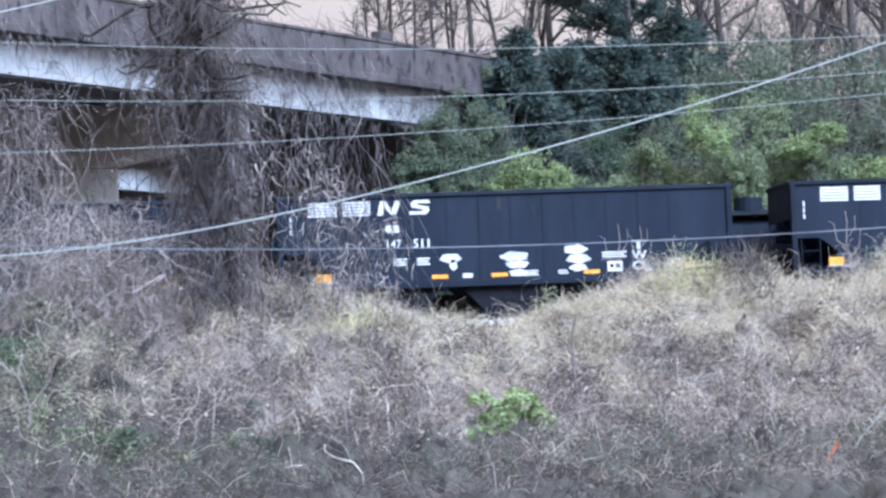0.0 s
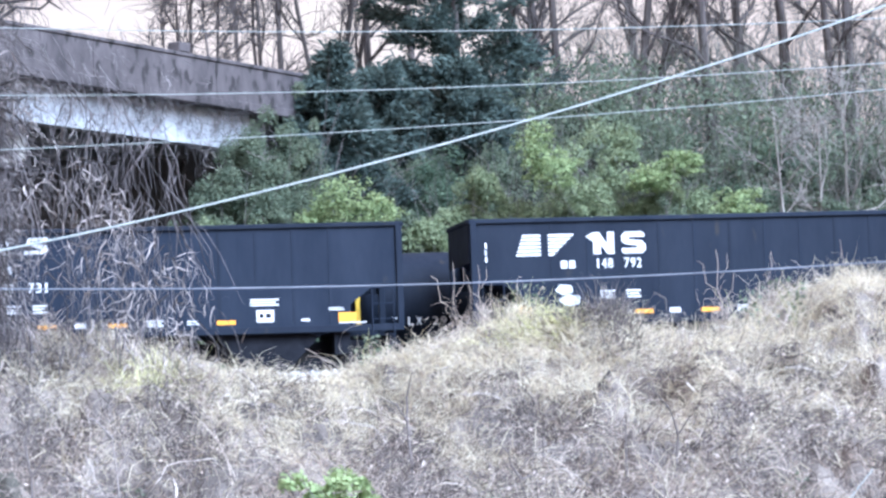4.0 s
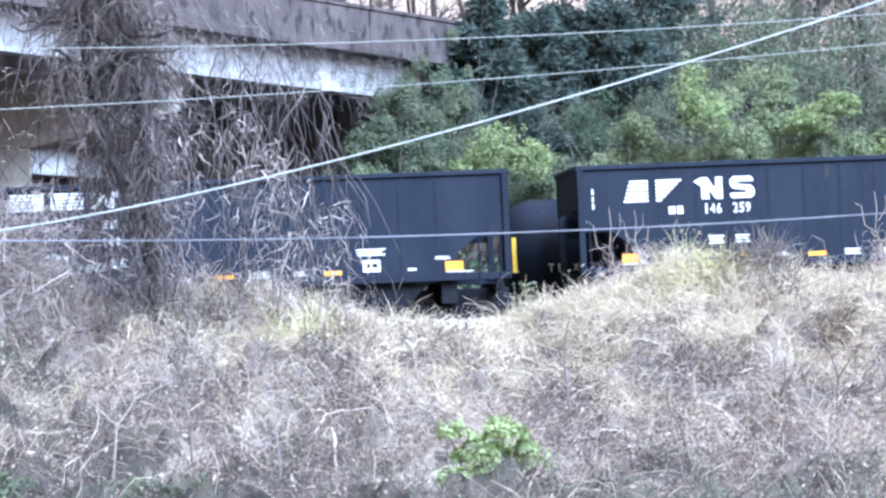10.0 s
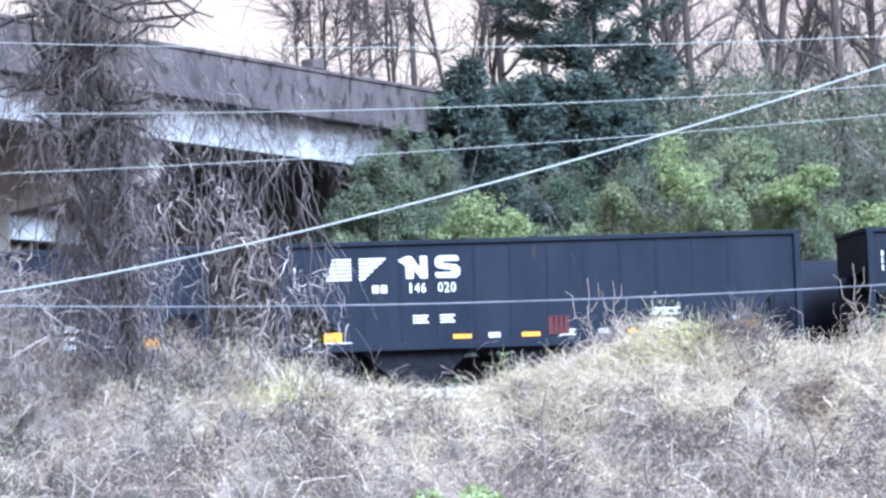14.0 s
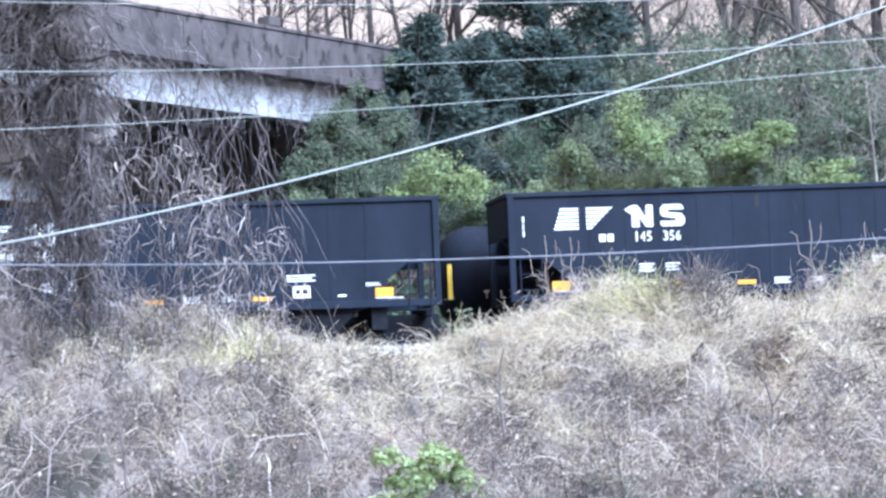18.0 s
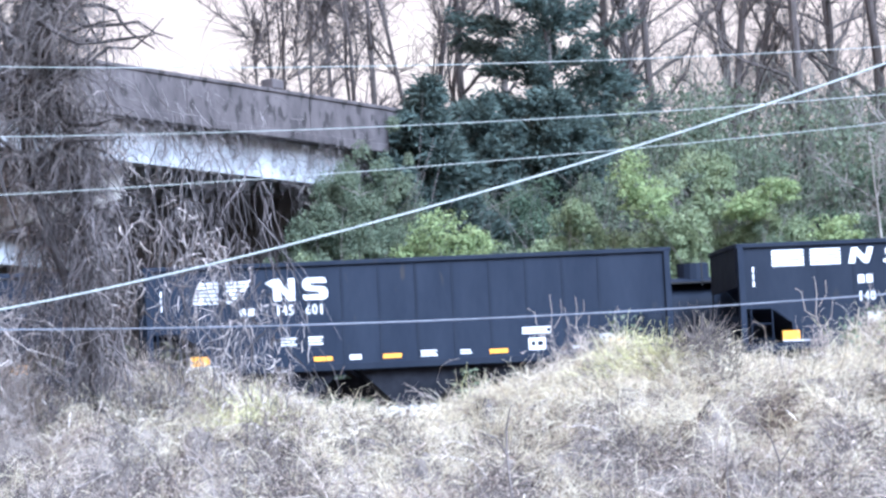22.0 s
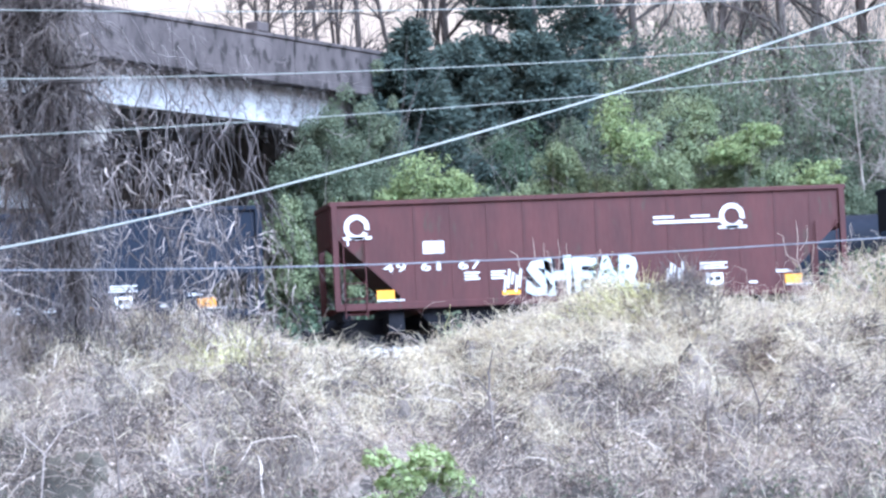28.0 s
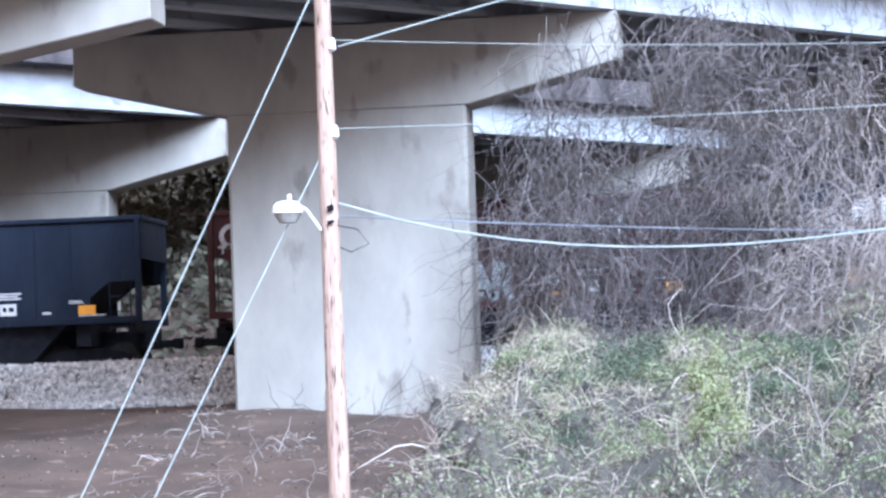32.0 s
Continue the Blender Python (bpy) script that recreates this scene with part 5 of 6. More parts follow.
dead_branch(10.63, 62, 2.2, [[(0.05, -0.7), (0.0, 0.2), (0.02, 0.6), (0.12, 1.0)], [(0.0, 0.2), (-0.2, 0.5), (-0.5, 0.6)]], 0.028, M_TWIGD, "dark snapped sapling among the vines")
dead_branch(3.3, 56, 1.5, [[(0.0, -0.8), (-0.02, 0.1), (-0.1, 0.6), (0.0, 1.0)], [(-0.02, 0.1), (0.25, 0.5), (0.5, 0.7)]], 0.026, M_TWIGD, "dark snapped sapling among the vines")
dead_branch(2.0, 57, 1.6, [[(0.0, -0.8), (0.1, 0.1), (0.4, 0.5), (1.0, 0.75)], [(0.1, 0.1), (-0.3, 0.5), (-0.4, 0.9)]], 0.02, M_VINEP, "pale forked dead branch standing in the brush")
dead_branch(13.6, 57, 1.5, [[(0.0, -0.7), (0.0, 0.0), (0.03, 0.6)]], 0.03, M_TWIGD, "dark broken stalk in the brush")
dead_branch(15.2, 60, 2.0, [[(0.0, -0.8), (0.1, 0.0), (0.0, 0.4), (-0.4, 0.9)], [(0.1, 0.0), (0.3, 0.3)]], 0.022, M_TWIGD, "dark snapped sapling among the vines")
dead_branch(-1.8, 58, 1.3, [[(0.0, -0.8), (0.0, 0.3), (-0.2, 0.9), (-0.1, 1.5)], [(0.0, 0.3), (0.4, 0.8), (0.6, 1.5)], [(-0.2, 0.9), (-0.7, 1.3)]], 0.022, M_VINEP, "pale forked dead branch standing in the brush")
# dead shrubs that reach up before the train
for _k, (_x, _y, _z, _s) in enumerate(((14.35, 76.5, 4.0, 1.0), (15.0, 76.8, 4.4, 0.7), (20.6, 76.3, 4.3, 0.9))):
    _db = dead_branch(_x, _y, _z + 0.9, [[(0.0, -1.7), (0.05 * _s, 0.1 * _s), (-0.05 * _s, 0.5 * _s), (0.02, 1.1 * _s), (0.0, 1.5 * _s)], [(0.05 * _s, 0.1 * _s), (0.3 * _s, 0.4 * _s), (0.35 * _s, 0.9 * _s)], [(-0.05 * _s, 0.4 * _s), (-0.35 * _s, 0.6 * _s), (-0.4 * _s, 1.1 * _s), (-0.55 * _s, 1.2 * _s)], [(0.0, 0.7 * _s), (0.2 * _s, 1.0 * _s), (0.18 * _s, 1.35 * _s)]], 0.013, M_TWIG, "pale twisted dead shrub before the train")
    _gg = np.random.default_rng(1300 + _k)
    _rt = np.array([_x, _y, _z + 0.5]) + _gg.normal(0, 1, (150, 3)) * np.array([0.22, 0.1, 0.35]) * _s
    stuff("crown", strands(_rt, _gg.normal(0, 0.7, (150, 3)) + np.array([0, 0, 0.6]), _gg.uniform(0.2, 0.6, 150), 0.008, 0.5, 0.4, 3, 1310 + _k), M_TWIG, "", parent=_db)

# ---- trees ----


def branch_line(p, d, length, r, segs, curl, up=0.0):
    pts = [Vector(p)]
    d = Vector(d).normalized()
    for _ in range(segs):
        d = (d + Vector((r.gauss(0, curl), r.gauss(0, curl), r.gauss(0, curl) + up))).normalized()
        pts.append(pts[-1] + d * (length / segs))
    return pts


def bare_tree(x, y, h, r0, seed, label, material=None, lean=(0, 0), low=0.35, limbs=11, fine=420, spread=0.35, twig=None, top_cut=1.0, name="bare_tree"):
    r = random.Random(seed)
    m = material or M_BARK
    z = float(ground_z(x, y)) - 0.1
    t = thing(name, label, "tree", "bare trees on the hillside")
    bm = bmesh.new()
    trunk = branch_line((x, y, z), (lean[0], lean[1], 1), h, r, 8, 0.05, 0.02)
    tube(bm, trunk, r0, r0 * 0.3, 8)
    part("trunk", bm, m, t)
    ends = []
    for k in range(limbs):
        bm = bmesh.new()
        f = low + (0.98 - low) * (k + r.random()) / limbs
        i = min(int(f * 8), 7)
        p = trunk[i].lerp(trunk[i + 1], f * 8 - i)
        a = r.uniform(0, 6.283)
        l = h * spread * (1.15 - f) * r.uniform(0.7, 1.4) + 0.8
        pts = branch_line(p, (math.cos(a), math.sin(a), r.uniform(0.5, 1.4)), l, r, 5, 0.2, 0.08)
        tube(bm, pts, r0 * 0.42 * (1.2 - f), 0.015, 5)
        ends += [(q, (pts[j + 1] - q).normalized()) for j, q in enumerate(pts[:-1])]
        part("limb", bm, m, t)
    g = np.random.default_rng(seed)
    k = g.integers(0, len(ends), fine)
    roots = np.array([list(ends[j][0].lerp(ends[j][0] + ends[j][1], g.random())) for j in k])
    d = np.array([list(ends[j][1]) for j in k]) + g.normal(0, 0.6, (fine, 3)) + np.array([0, 0, 0.25])
    stuff("crown", strands(roots, d, h * 0.11 * g.uniform(0.5, 1.6, fine), 0.018, 0.0, 0.25, 4, seed), twig or m, "", parent=t)
    return t


def cedar(x, y, h, w, seed, label, n=26000, taper=1.0):
    r = np.random.default_rng(seed)
    z = float(ground_z(x, y))
    t = thing("cedar_tree", label, "tree", "dark cedars")
    bm = bmesh.new()
    tube(bm, [(x, y, z - 0.1), (x + 0.05, y, z + h * 0.5), (x, y, z + h * 0.97)], 0.2, 0.03, 8)
    part("trunk", bm, M_BARK, t)
    nb = 110
    f = r.uniform(0.04, 0.98, nb)
    a = r.uniform(0, 6.283, nb)
    l = w * (1 - f) ** taper * r.uniform(0.55, 1.2, nb) + 0.12
    k = r.integers(0, nb, n)
    u = np.sqrt(r.random(n))
    px = x + np.cos(a[k]) * l[k] * u + r.normal(0, 0.13, n)
    py = y + np.sin(a[k]) * l[k] * u + r.normal(0, 0.13, n)
    pz = z + h * f[k] + l[k] * u * 0.35 + r.normal(0, 0.14, n)
    dirs = np.stack([np.cos(a[k]), np.sin(a[k]), np.full(n, 0.35)], 1) + r.normal(0, 0.45, (n, 3))
    stuff("crown", blades(np.stack([px, py, pz], 1), dirs, r.uniform(0.15, 0.42, n), 0.035, 0.5, 0.3, seed + 1), M_CEDAR, "", parent=t)
    return t


cedar(15.75, 103.2, 7.1, 2.9, 201, "pointed dark green cedar on the hillside", 28000)
cedar(18.2, 108.5, 5.0, 2.4, 202, "small dark green cedar on the hillside", 26000, 0.8)
cedar(21.0, 110.5, 13.5, 3.9, 203, "tall dark green cedar with gaps of sky", 30000, 0.62)
cedar(20.2, 106.5, 5.8, 2.8, 204, "small dark green cedar on the hillside", 26000, 0.7)
for _k, (_x, _y, _h, _r0, _l) in enumerate(((11.5, 112, 8, 0.09, 0), (13.2, 110, 7.5, 0.1, -0.03), (14.6, 113, 9, 0.12, 0.03), (17.2, 116, 10, 0.14, -0.02), (19.5, 118, 11, 0.2, -0.05), (23.5, 113, 12, 0.24, 0.03), (24.6, 112, 11, 0.2, -0.05), (25.8, 116, 12, 0.2, 0.05), (27.4, 112, 12, 0.22, 0.0), (28.8, 115, 11, 0.2, 0.06), (30.0, 111, 12, 0.24, -0.04), (31.5, 114, 11, 0.2, 0.03), (33.0, 112, 12, 0.26, 0.0), (34.5, 110, 11, 0.2, -0.05), (36.0, 115, 12, 0.25, 0.05), (38.5, 112, 11, 0.22, 0.0), (41, 116, 12, 0.25, 0.0), (9.0, 118, 9, 0.12, 0.0), (26.5, 124, 13, 0.2, 0.0), (31, 126, 14, 0.2, 0.0), (35, 124, 13, 0.22, 0.0), (22, 124, 12, 0.18, 0.0))):
    bare_tree(_x, _y, _h, _r0, 300 + _k, "bare grey deciduous tree on the hillside", None, (_l, 0), 0.3 if _x < 18 else 0.25, 11, 420, 0.3 if _x < 18 else 0.36)
for _k, (_x, _y, _h, _r0, _l) in enumerate(((12.1, 117, 13, 0.07, 0.02), (13.0, 116, 14, 0.08, -0.03), (13.5, 117, 13, 0.07, 0.05), (14.5, 116, 14, 0.09, -0.02), (15.3, 118, 14, 0.08, 0.03), (17.6, 117, 14, 0.1, -0.08), (18.7, 119, 15, 0.1, 0.02))):
    bare_tree(_x, _y, _h, _r0, 360 + _k, "slim bare tree standing against the sky", None, (_l, 0), 0.35, 13, 380, 0.26)
bare_tree(16.2, 116, 9.5, 0.17, 371, "thick broken snag with few branches", None, (-0.03, 0), 0.5, 4, 60, 0.15)
for _k, (_x, _y, _h) in enumerate(((29.2, 100, 6.5), (30.2, 99.5, 6), (31.4, 101, 7), (33.0, 100, 6.5), (12.6, 99.0, 5.0))):
    bare_tree(_x, _y, _h, 0.06, 340 + _k, "slender pale bare sapling on the hillside", M_PALEBARK, (0.03 * (-1) ** _k, 0), 0.4, 7, 120, 0.3)

_n = 4200
_g = np.random.default_rng(77)
_x, _y = _g.uniform(8, 44, _n), _g.uniform(101, 112, _n)
_d = _g.normal(0, 0.45, (_n, 3))
_d[:, 2] = 1
stuff("hillside_scrub", strands(np.stack([_x, _y, ground_z(_x, _y) + _g.uniform(0, 3.2, _n) * np.clip((_x - 8) / 14, 0.3, 1)], 1), _d, _g.uniform(1.0, 3.2, _n), 0.014, 0.2, 0.2, 3, 78), M_SCRUB, "grey leafless scrub on the hillside", "undergrowth")

_n = 5200
_x, _y = _g.uniform(19, 46, _n), _g.uniform(106, 120, _n)
_d = _g.normal(0, 0.5, (_n, 3))
_d[:, 2] = 1
stuff("upper_scrub", strands(np.stack([_x, _y, ground_z(_x, _y) + _g.uniform(0, 5.0, _n) * np.clip((_x - 18) / 8, 0.3, 1)], 1), _d, _g.uniform(1.0, 3.0, _n), 0.016, 0.1, 0.25, 3, 79), M_SCRUB, "grey leafless scrub on the upper hillside", "undergrowth")

_n = 3000
_x, _y = _g.uniform(-26, 12, _n), _g.uniform(112, 165, _n)
_d = _g.normal(0, 0.4, (_n, 3))
_d[:, 2] = 1
stuff("valley_scrub", strands(np.stack([_x, _y, ground_z(_x, _y)], 1), _d, _g.uniform(0.8, 2.4, _n), 0.02, 0.2, 0.2, 3, 76), M_SCRUB, "grey leafless scrub on the slope beyond the bridges", "undergrowth")
_n = 3200
_x = 28 - 31 * _g.random(_n) ** 0.7
_q = _g.uniform(0.0, 1.0, _n)
_bx, _by = -6.74 + 0.6225 * _x - 0.3, 77.04 + 0.7826 * _x - 0.4
stuff("parapet_vines", strands(np.stack([_bx, _by, 12.6 + 1.6 * _q], 1), _g.normal(0, 0.5, (_n, 3)) + np.array([0.1, -0.2, 0.1]), _g.uniform(0.4, 1.4, _n), 0.012, 2.2, 0.4, 3, 75), M_VINE, "leafless vines straggling over the bridge parapet", "vines")

_n = 1900
_x = _g.uniform(9, 33, _n)
_bx, _by = -6.74 + 0.6225 * _x - 0.35, 77.04 + 0.7826 * _x - 0.45
_kk = humps(_x * 1.7, _x * 0.3) > np.interp(_x, [9, 18, 26], [0.5, 0.0, -0.6])
stuff("girder_vines", strands(np.stack([_bx, _by, _g.uniform(11.7, 13.6, _n)], 1)[_kk], (_g.normal(0, 0.45, (_n, 3)) + np.array([0, -0.1, -0.5]))[_kk], (0.25 + 1.7 * _g.random(_n) ** 2)[_kk], 0.013, 1.4, 0.55, 5, 752), M_VINE, "leafless vines hanging over the bridge girder", "vines")

_n = 3000
_s = np.concatenate([_g.uniform(22.2, 33.5, _n - 900), _g.uniform(47.5, 60, 900)])
_o = _g.uniform(0.3, 1.6, _n)
_fx, _fy = -20.42 + 0.6225 * _s + 0.7826 * _o, 98.1 + 0.7826 * _s - 0.6225 * _o
_z = _g.uniform(11.2, 13.6, _n) + np.clip(23.6 - _s, 0, 2) * 0.9
stuff("far_girder_vines", strands(np.stack([_fx, _fy, _z], 1), _g.normal(0, 0.5, (_n, 3)) + np.array([0, 0, -0.6]), _g.uniform(0.8, 2.2, _n), 0.032, 1.4, 0.45, 4, 753), M_BARKD, "dark leafless vines hanging over the far bridge girder", "vines")
# added dark strands stand in for shadow on the girder above its pale wedge
_s, _o = _g.uniform(38.5, 48, 1500), _g.uniform(0.3, 1.2, 1500)
_z = 11.62 + np.interp(_s, [38.5, 41.2, 45.2, 47], [0.95, 0.5, 0.14, 0.05]) + 0.3 + 1.5 * _g.random(1500) ** 1.5
stuff("far_fascia_vines", strands(np.stack([-20.42 + 0.6225 * _s + 0.7826 * _o, 98.1 + 0.7826 * _s - 0.6225 * _o, _z], 1), _g.normal(0, 0.5, (1500, 3)), np.full(1500, 0.35), 0.05, 0.3, 0.4, 4, 754), M_BARKD, "dark strands added for the shadowed upper part of the far bridge girder", "vines")

# green shrubs behind the track: (x, y, half width, height of the top, leaves, material)
SHRUBS = ((11.0, 97.8, 1.2, 11.2, 11000, M_MOSS), (12.2, 98.6, 1.3, 12.2, 13000, M_MOSS), (13.4, 98.4, 1.1, 11.2, 10000, M_MOSS), (10.9, 97.2, 1.0, 9.0, 4000, M_HEDGE), (12.6, 97.4, 1.0, 9.2, 4500, M_HEDGE),
          (14.2, 99.0, 1.0, 10.6, 5500, M_MOSS), (12.9, 100.2, 1.0, 13.0, 6000, M_MOSS), (14.2, 100.8, 0.9, 13.4, 5000, M_MOSS), (16.6, 98.8, 1.1, 9.6, 5000, M_MOSS), (17.9, 98.6, 1.2, 9.9, 6000, M_HEDGE), (19.3, 98.8, 1.1, 10.9, 6500, M_HEDGE), (16.0, 102.5, 1.6, 10.6, 5000, M_DARKLEAF), (18.8, 103, 1.8, 11.6, 6000, M_DARKLEAF),
          (17.6, 104.5, 1.5, 11.9, 4500, M_MOSS), (20.2, 98.4, 1.0, 9.6, 4500, M_HEDGE), (22.3, 98.8, 1.2, 11.0, 7000, M_HEDGE), (23.8, 99.2, 1.3, 12.0, 9000, M_HEDGE), (25.2, 98.8, 1.1, 11.0, 7000, M_HEDGE), (22.8, 97.6, 1.0, 9.6, 4500, M_HEDGE), (24.8, 97.6, 1.0, 9.6, 4500, M_MOSS),
          (26.6, 99.0, 1.2, 9.9, 5000, M_HEDGE), (28.3, 99.2, 1.3, 9.7, 5000, M_MOSS), (30.2, 100, 1.5, 9.6, 4500, M_MOSS), (32.6, 100, 1.6, 9.8, 4500, M_MOSS), (35.2, 100.5, 1.8, 9.8, 4500, M_MOSS), (38, 101, 1.8, 9.8, 4500, M_MOSS),
          (21.3, 104, 1.5, 12.2, 5500, M_MOSS), (23.4, 106.5, 1.8, 13.6, 6500, M_MOSS), (25.4, 106, 1.6, 14.0, 6500, M_MOSS), (27.2, 105.5, 1.5, 12.4, 5000, M_MOSS), (30.5, 106, 2.0, 12.0, 4000, M_DARKLEAF), (34, 107, 2.2, 12.2, 4000, M_DARKLEAF), (38, 107, 2.2, 12.0, 4000, M_DARKLEAF), (28.6, 103.5, 1.6, 10.8, 4000, M_DARKLEAF))
for _k, (_x, _y, _w, _top, _n, _m) in enumerate(SHRUBS):
    _h = (_top - float(ground_z(_x, _y))) * 0.95
    bush("honeysuckle_bush", {"honeysuckle_leaf": "leafy mid-green shrub on the slope behind the track", "dull_olive_leaf": "greyish olive-green shrub on the slope behind the track"}.get(_m.name, "dark green shaded shrub on the hillside"), _x, _y, _w, 1.2, _h, int(_n * 2.4), 0.05, _m, 400 + _k * 9, 0.0, "shrubs behind the track", 46)
for _k, (_x, _y, _w, _h, _top) in enumerate(((14.9, 96.8, 0.75, 0.9, 9.9), (15.9, 97.0, 0.7, 0.8, 9.4), (14.2, 97.2, 0.5, 0.6, 9.2), (20.8, 97.0, 0.55, 1.3, 11.3), (21.3, 97.3, 0.7, 0.7, 10.6), (24.3, 97.4, 0.7, 0.5, 10.2), (25.3, 97.4, 0.6, 0.5, 10.7), (26.9, 97.2, 0.8, 0.6, 9.4))):
    bush("honeysuckle_bush", "fresh lime-green leafy shrub top beside the track", _x, _y, _w * 1.25, 0.8, _h * 1.9, 1700, 0.056, M_LIME, 500 + _k * 9, _top - _h * 1.5 - float(ground_z(_x, _y)), "lime shrubs", 44)
_g6 = np.random.default_rng(58)
_n = 64000
_x, _y = _g6.uniform(20, 44, _n), _g6.uniform(103, 113, _n)
_z = ground_z(_x, _y) + _g6.random(_n) ** 1.3 * np.interp(_x, [20, 23, 27, 31, 44], [2.4, 4.8, 5.2, 4.6, 4.4])
_kk = humps(_x * 1.1, _z * 1.1 + _y * 0.3) > np.interp(_x, [20, 27, 32, 44], [-0.5, -0.45, -0.25, -0.2])
stuff("scrub_leaves", leaves(np.stack([_x, _y, _z], 1)[_kk], 0.1, 59), M_MOSS, "olive leaves scattered through the hillside scrub", "undergrowth")
_n = 64000
_x, _y = _g6.uniform(-34, 11, _n), _g6.uniform(96.5, 150, _n)
stuff("valley_leaves", leaves(np.stack([_x, _y, ground_z(_x, _y) + _g6.random(_n) ** 2 * 2.6], 1), 0.2, 60), M_BRUSH, "dull brown brush on the slope beyond the bridges", "undergrowth")
_n = 90000
_x, _y = _g6.uniform(-52, 2, _n), _g6.uniform(125, 185, _n)
stuff("far_brush", leaves(np.stack([_x, _y, ground_z(_x, _y) + _g6.random(_n) * 1.6], 1), 0.27, 61), M_BRUSH, "dull winter brush on the far slope", "undergrowth")
# dark leaves added to paint in the shade on the bank behind the train
_n = 16000
_g5 = np.random.default_rng(55)
_x, _y = _g5.uniform(6, 44, _n), _g5.uniform(94.4, 98.5, _n)
stuff("ground_ivy", leaves(np.stack([_x, _y, ground_z(_x, _y) + _g5.uniform(0.0, 1.3, _n) * np.clip((_y - 93.8) / 2, 0.2, 1)], 1), 0.13, 56), M_DARKLEAF, "dark leaves added for the shade beside the second track", "undergrowth")

# ---- the vine-hung tree and the curtain of vines before the bridge ----
vt = thing("vine_hung_tree", "dead tree draped in grey hanging vines beside the track", "tree")
_r = random.Random(9)
_bm = bmesh.new()
_tr = [(3.5, 70.2, 1.6), (3.52, 70.2, 4), (3.44, 70.2, 6), (3.4, 70.2, 8), (3.15, 70.2, 10), (2.7, 70.2, 11.4), (2.9, 70.2, 12.8)]
tube(_bm, _tr, 0.15, 0.1, 10)
part("trunk", _bm, M_BARKD, vt)
_bm = bmesh.new()
tube(_bm, [(3.46, 70.2, 5.0), (2.9, 70.4, 7.0), (2.3, 70.5, 9.0), (2.2, 70.5, 11.0), (1.8, 70.5, 12.6)], 0.09, 0.06, 8)
part("limb", _bm, M_BARKD, vt)
_ends = []
for _k in range(30):
    _bm = bmesh.new()
    _a, _z = _r.uniform(0, 6.283), _r.uniform(8.5, 12.8)
    _pts = branch_line((2.6 + _r.uniform(-0.6, 0.6), 70.2, _z), (math.cos(_a), 0.5 * math.sin(_a), _r.uniform(-0.1, 0.6)), _r.uniform(1.5, 3.6), _r, 7, 0.36, -0.05)
    tube(_bm, _pts, 0.07, 0.012, 5)
    _ends += _pts[1:]
    part("limb", _bm, M_BARKD, vt)
for _k in range(16):
    _bm = bmesh.new()
    _a = _r.uniform(0, 6.283)
    _pts = branch_line((2.7 + _r.uniform(-0.4, 0.4), 70.2, _r.uniform(11.4, 12.8)), (math.cos(_a), 0.5 * math.sin(_a), _r.uniform(0.3, 1.2)), _r.uniform(1.6, 3.6), _r, 8, 0.36, -0.02)
    tube(_bm, _pts, 0.075, 0.014, 5)
    _ends += _pts[1:]
    part("limb", _bm, M_BARKD, vt)
_g = np.random.default_rng(33)
_wt = np.array([math.exp(-((p[0] - 2.7) / 1.1) ** 2) for p in _ends])
_k = _g.choice(len(_ends), 2300, p=_wt / _wt.sum())
_roots = np.array([list(_ends[j]) for j in _k]) + _g.normal(0, 0.15, (2300, 3))
stuff("crown", strands(_roots, _g.normal(0, 1, (2300, 3)), _g.uniform(0.4, 1.5, 2300), 0.013, 1.6, 0.4, 4, 34), M_TWIGD, "", parent=vt)


def clustered(n, centres, sx, sy, seed, zt, zb, length=1.0, rad=0.011, sag=1.5, curl=0.55):
    """Vines that hang in bunches round the given places (x, y, weight)."""
    r = np.random.default_rng(seed)
    c = np.array(centres)
    k = r.choice(len(c), n, p=c[:, 2] / c[:, 2].sum())
    x, y = c[k, 0] + r.normal(0, sx, n), c[k, 1] + r.normal(0, sy, n)
    top, bot = zt(x), zb(x)
    z = bot + (top - bot) * r.random(n)
    d = r.normal(0, 0.5, (n, 3))
    d[:, 2] -= 0.5
    ln = np.minimum(length * r.uniform(0.4, 1.6, n), np.maximum(z - ground_z(x, y), 0.3))
    return strands(np.stack([x, y, z], 1), d, ln, rad * r.uniform(0.6, 1.7, n), sag, curl, 4, seed + 1)


_low = lambda x: 3.3 + 0 * x
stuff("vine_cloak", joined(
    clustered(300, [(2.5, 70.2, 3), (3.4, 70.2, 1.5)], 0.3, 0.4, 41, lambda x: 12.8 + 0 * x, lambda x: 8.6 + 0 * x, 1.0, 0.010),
    clustered(800, [(3.48, 70.2, 3), (2.6, 70.2, 0.7)], 0.16, 0.3, 42, lambda x: 9.5 + 0 * x, _low, 1.1, 0.010)), M_VINED, "thick cloak of shade-toned grey vines round the dead trunks", "vines")
stuff("dark_cloak", joined(
    clustered(130, [(2.4, 70.0, 3), (3.0, 70.0, 2)], 0.35, 0.3, 141, lambda x: 13.0 + 0 * x, lambda x: 9.6 + 0 * x, 0.9, 0.011),
    clustered(260, [(3.48, 70.0, 3), (2.6, 70.0, 1.2)], 0.16, 0.2, 142, lambda x: 10.5 + 0 * x, _low, 1.1, 0.013)), M_BARKD, "dark dead vine stems wound round the trunks", "vines")
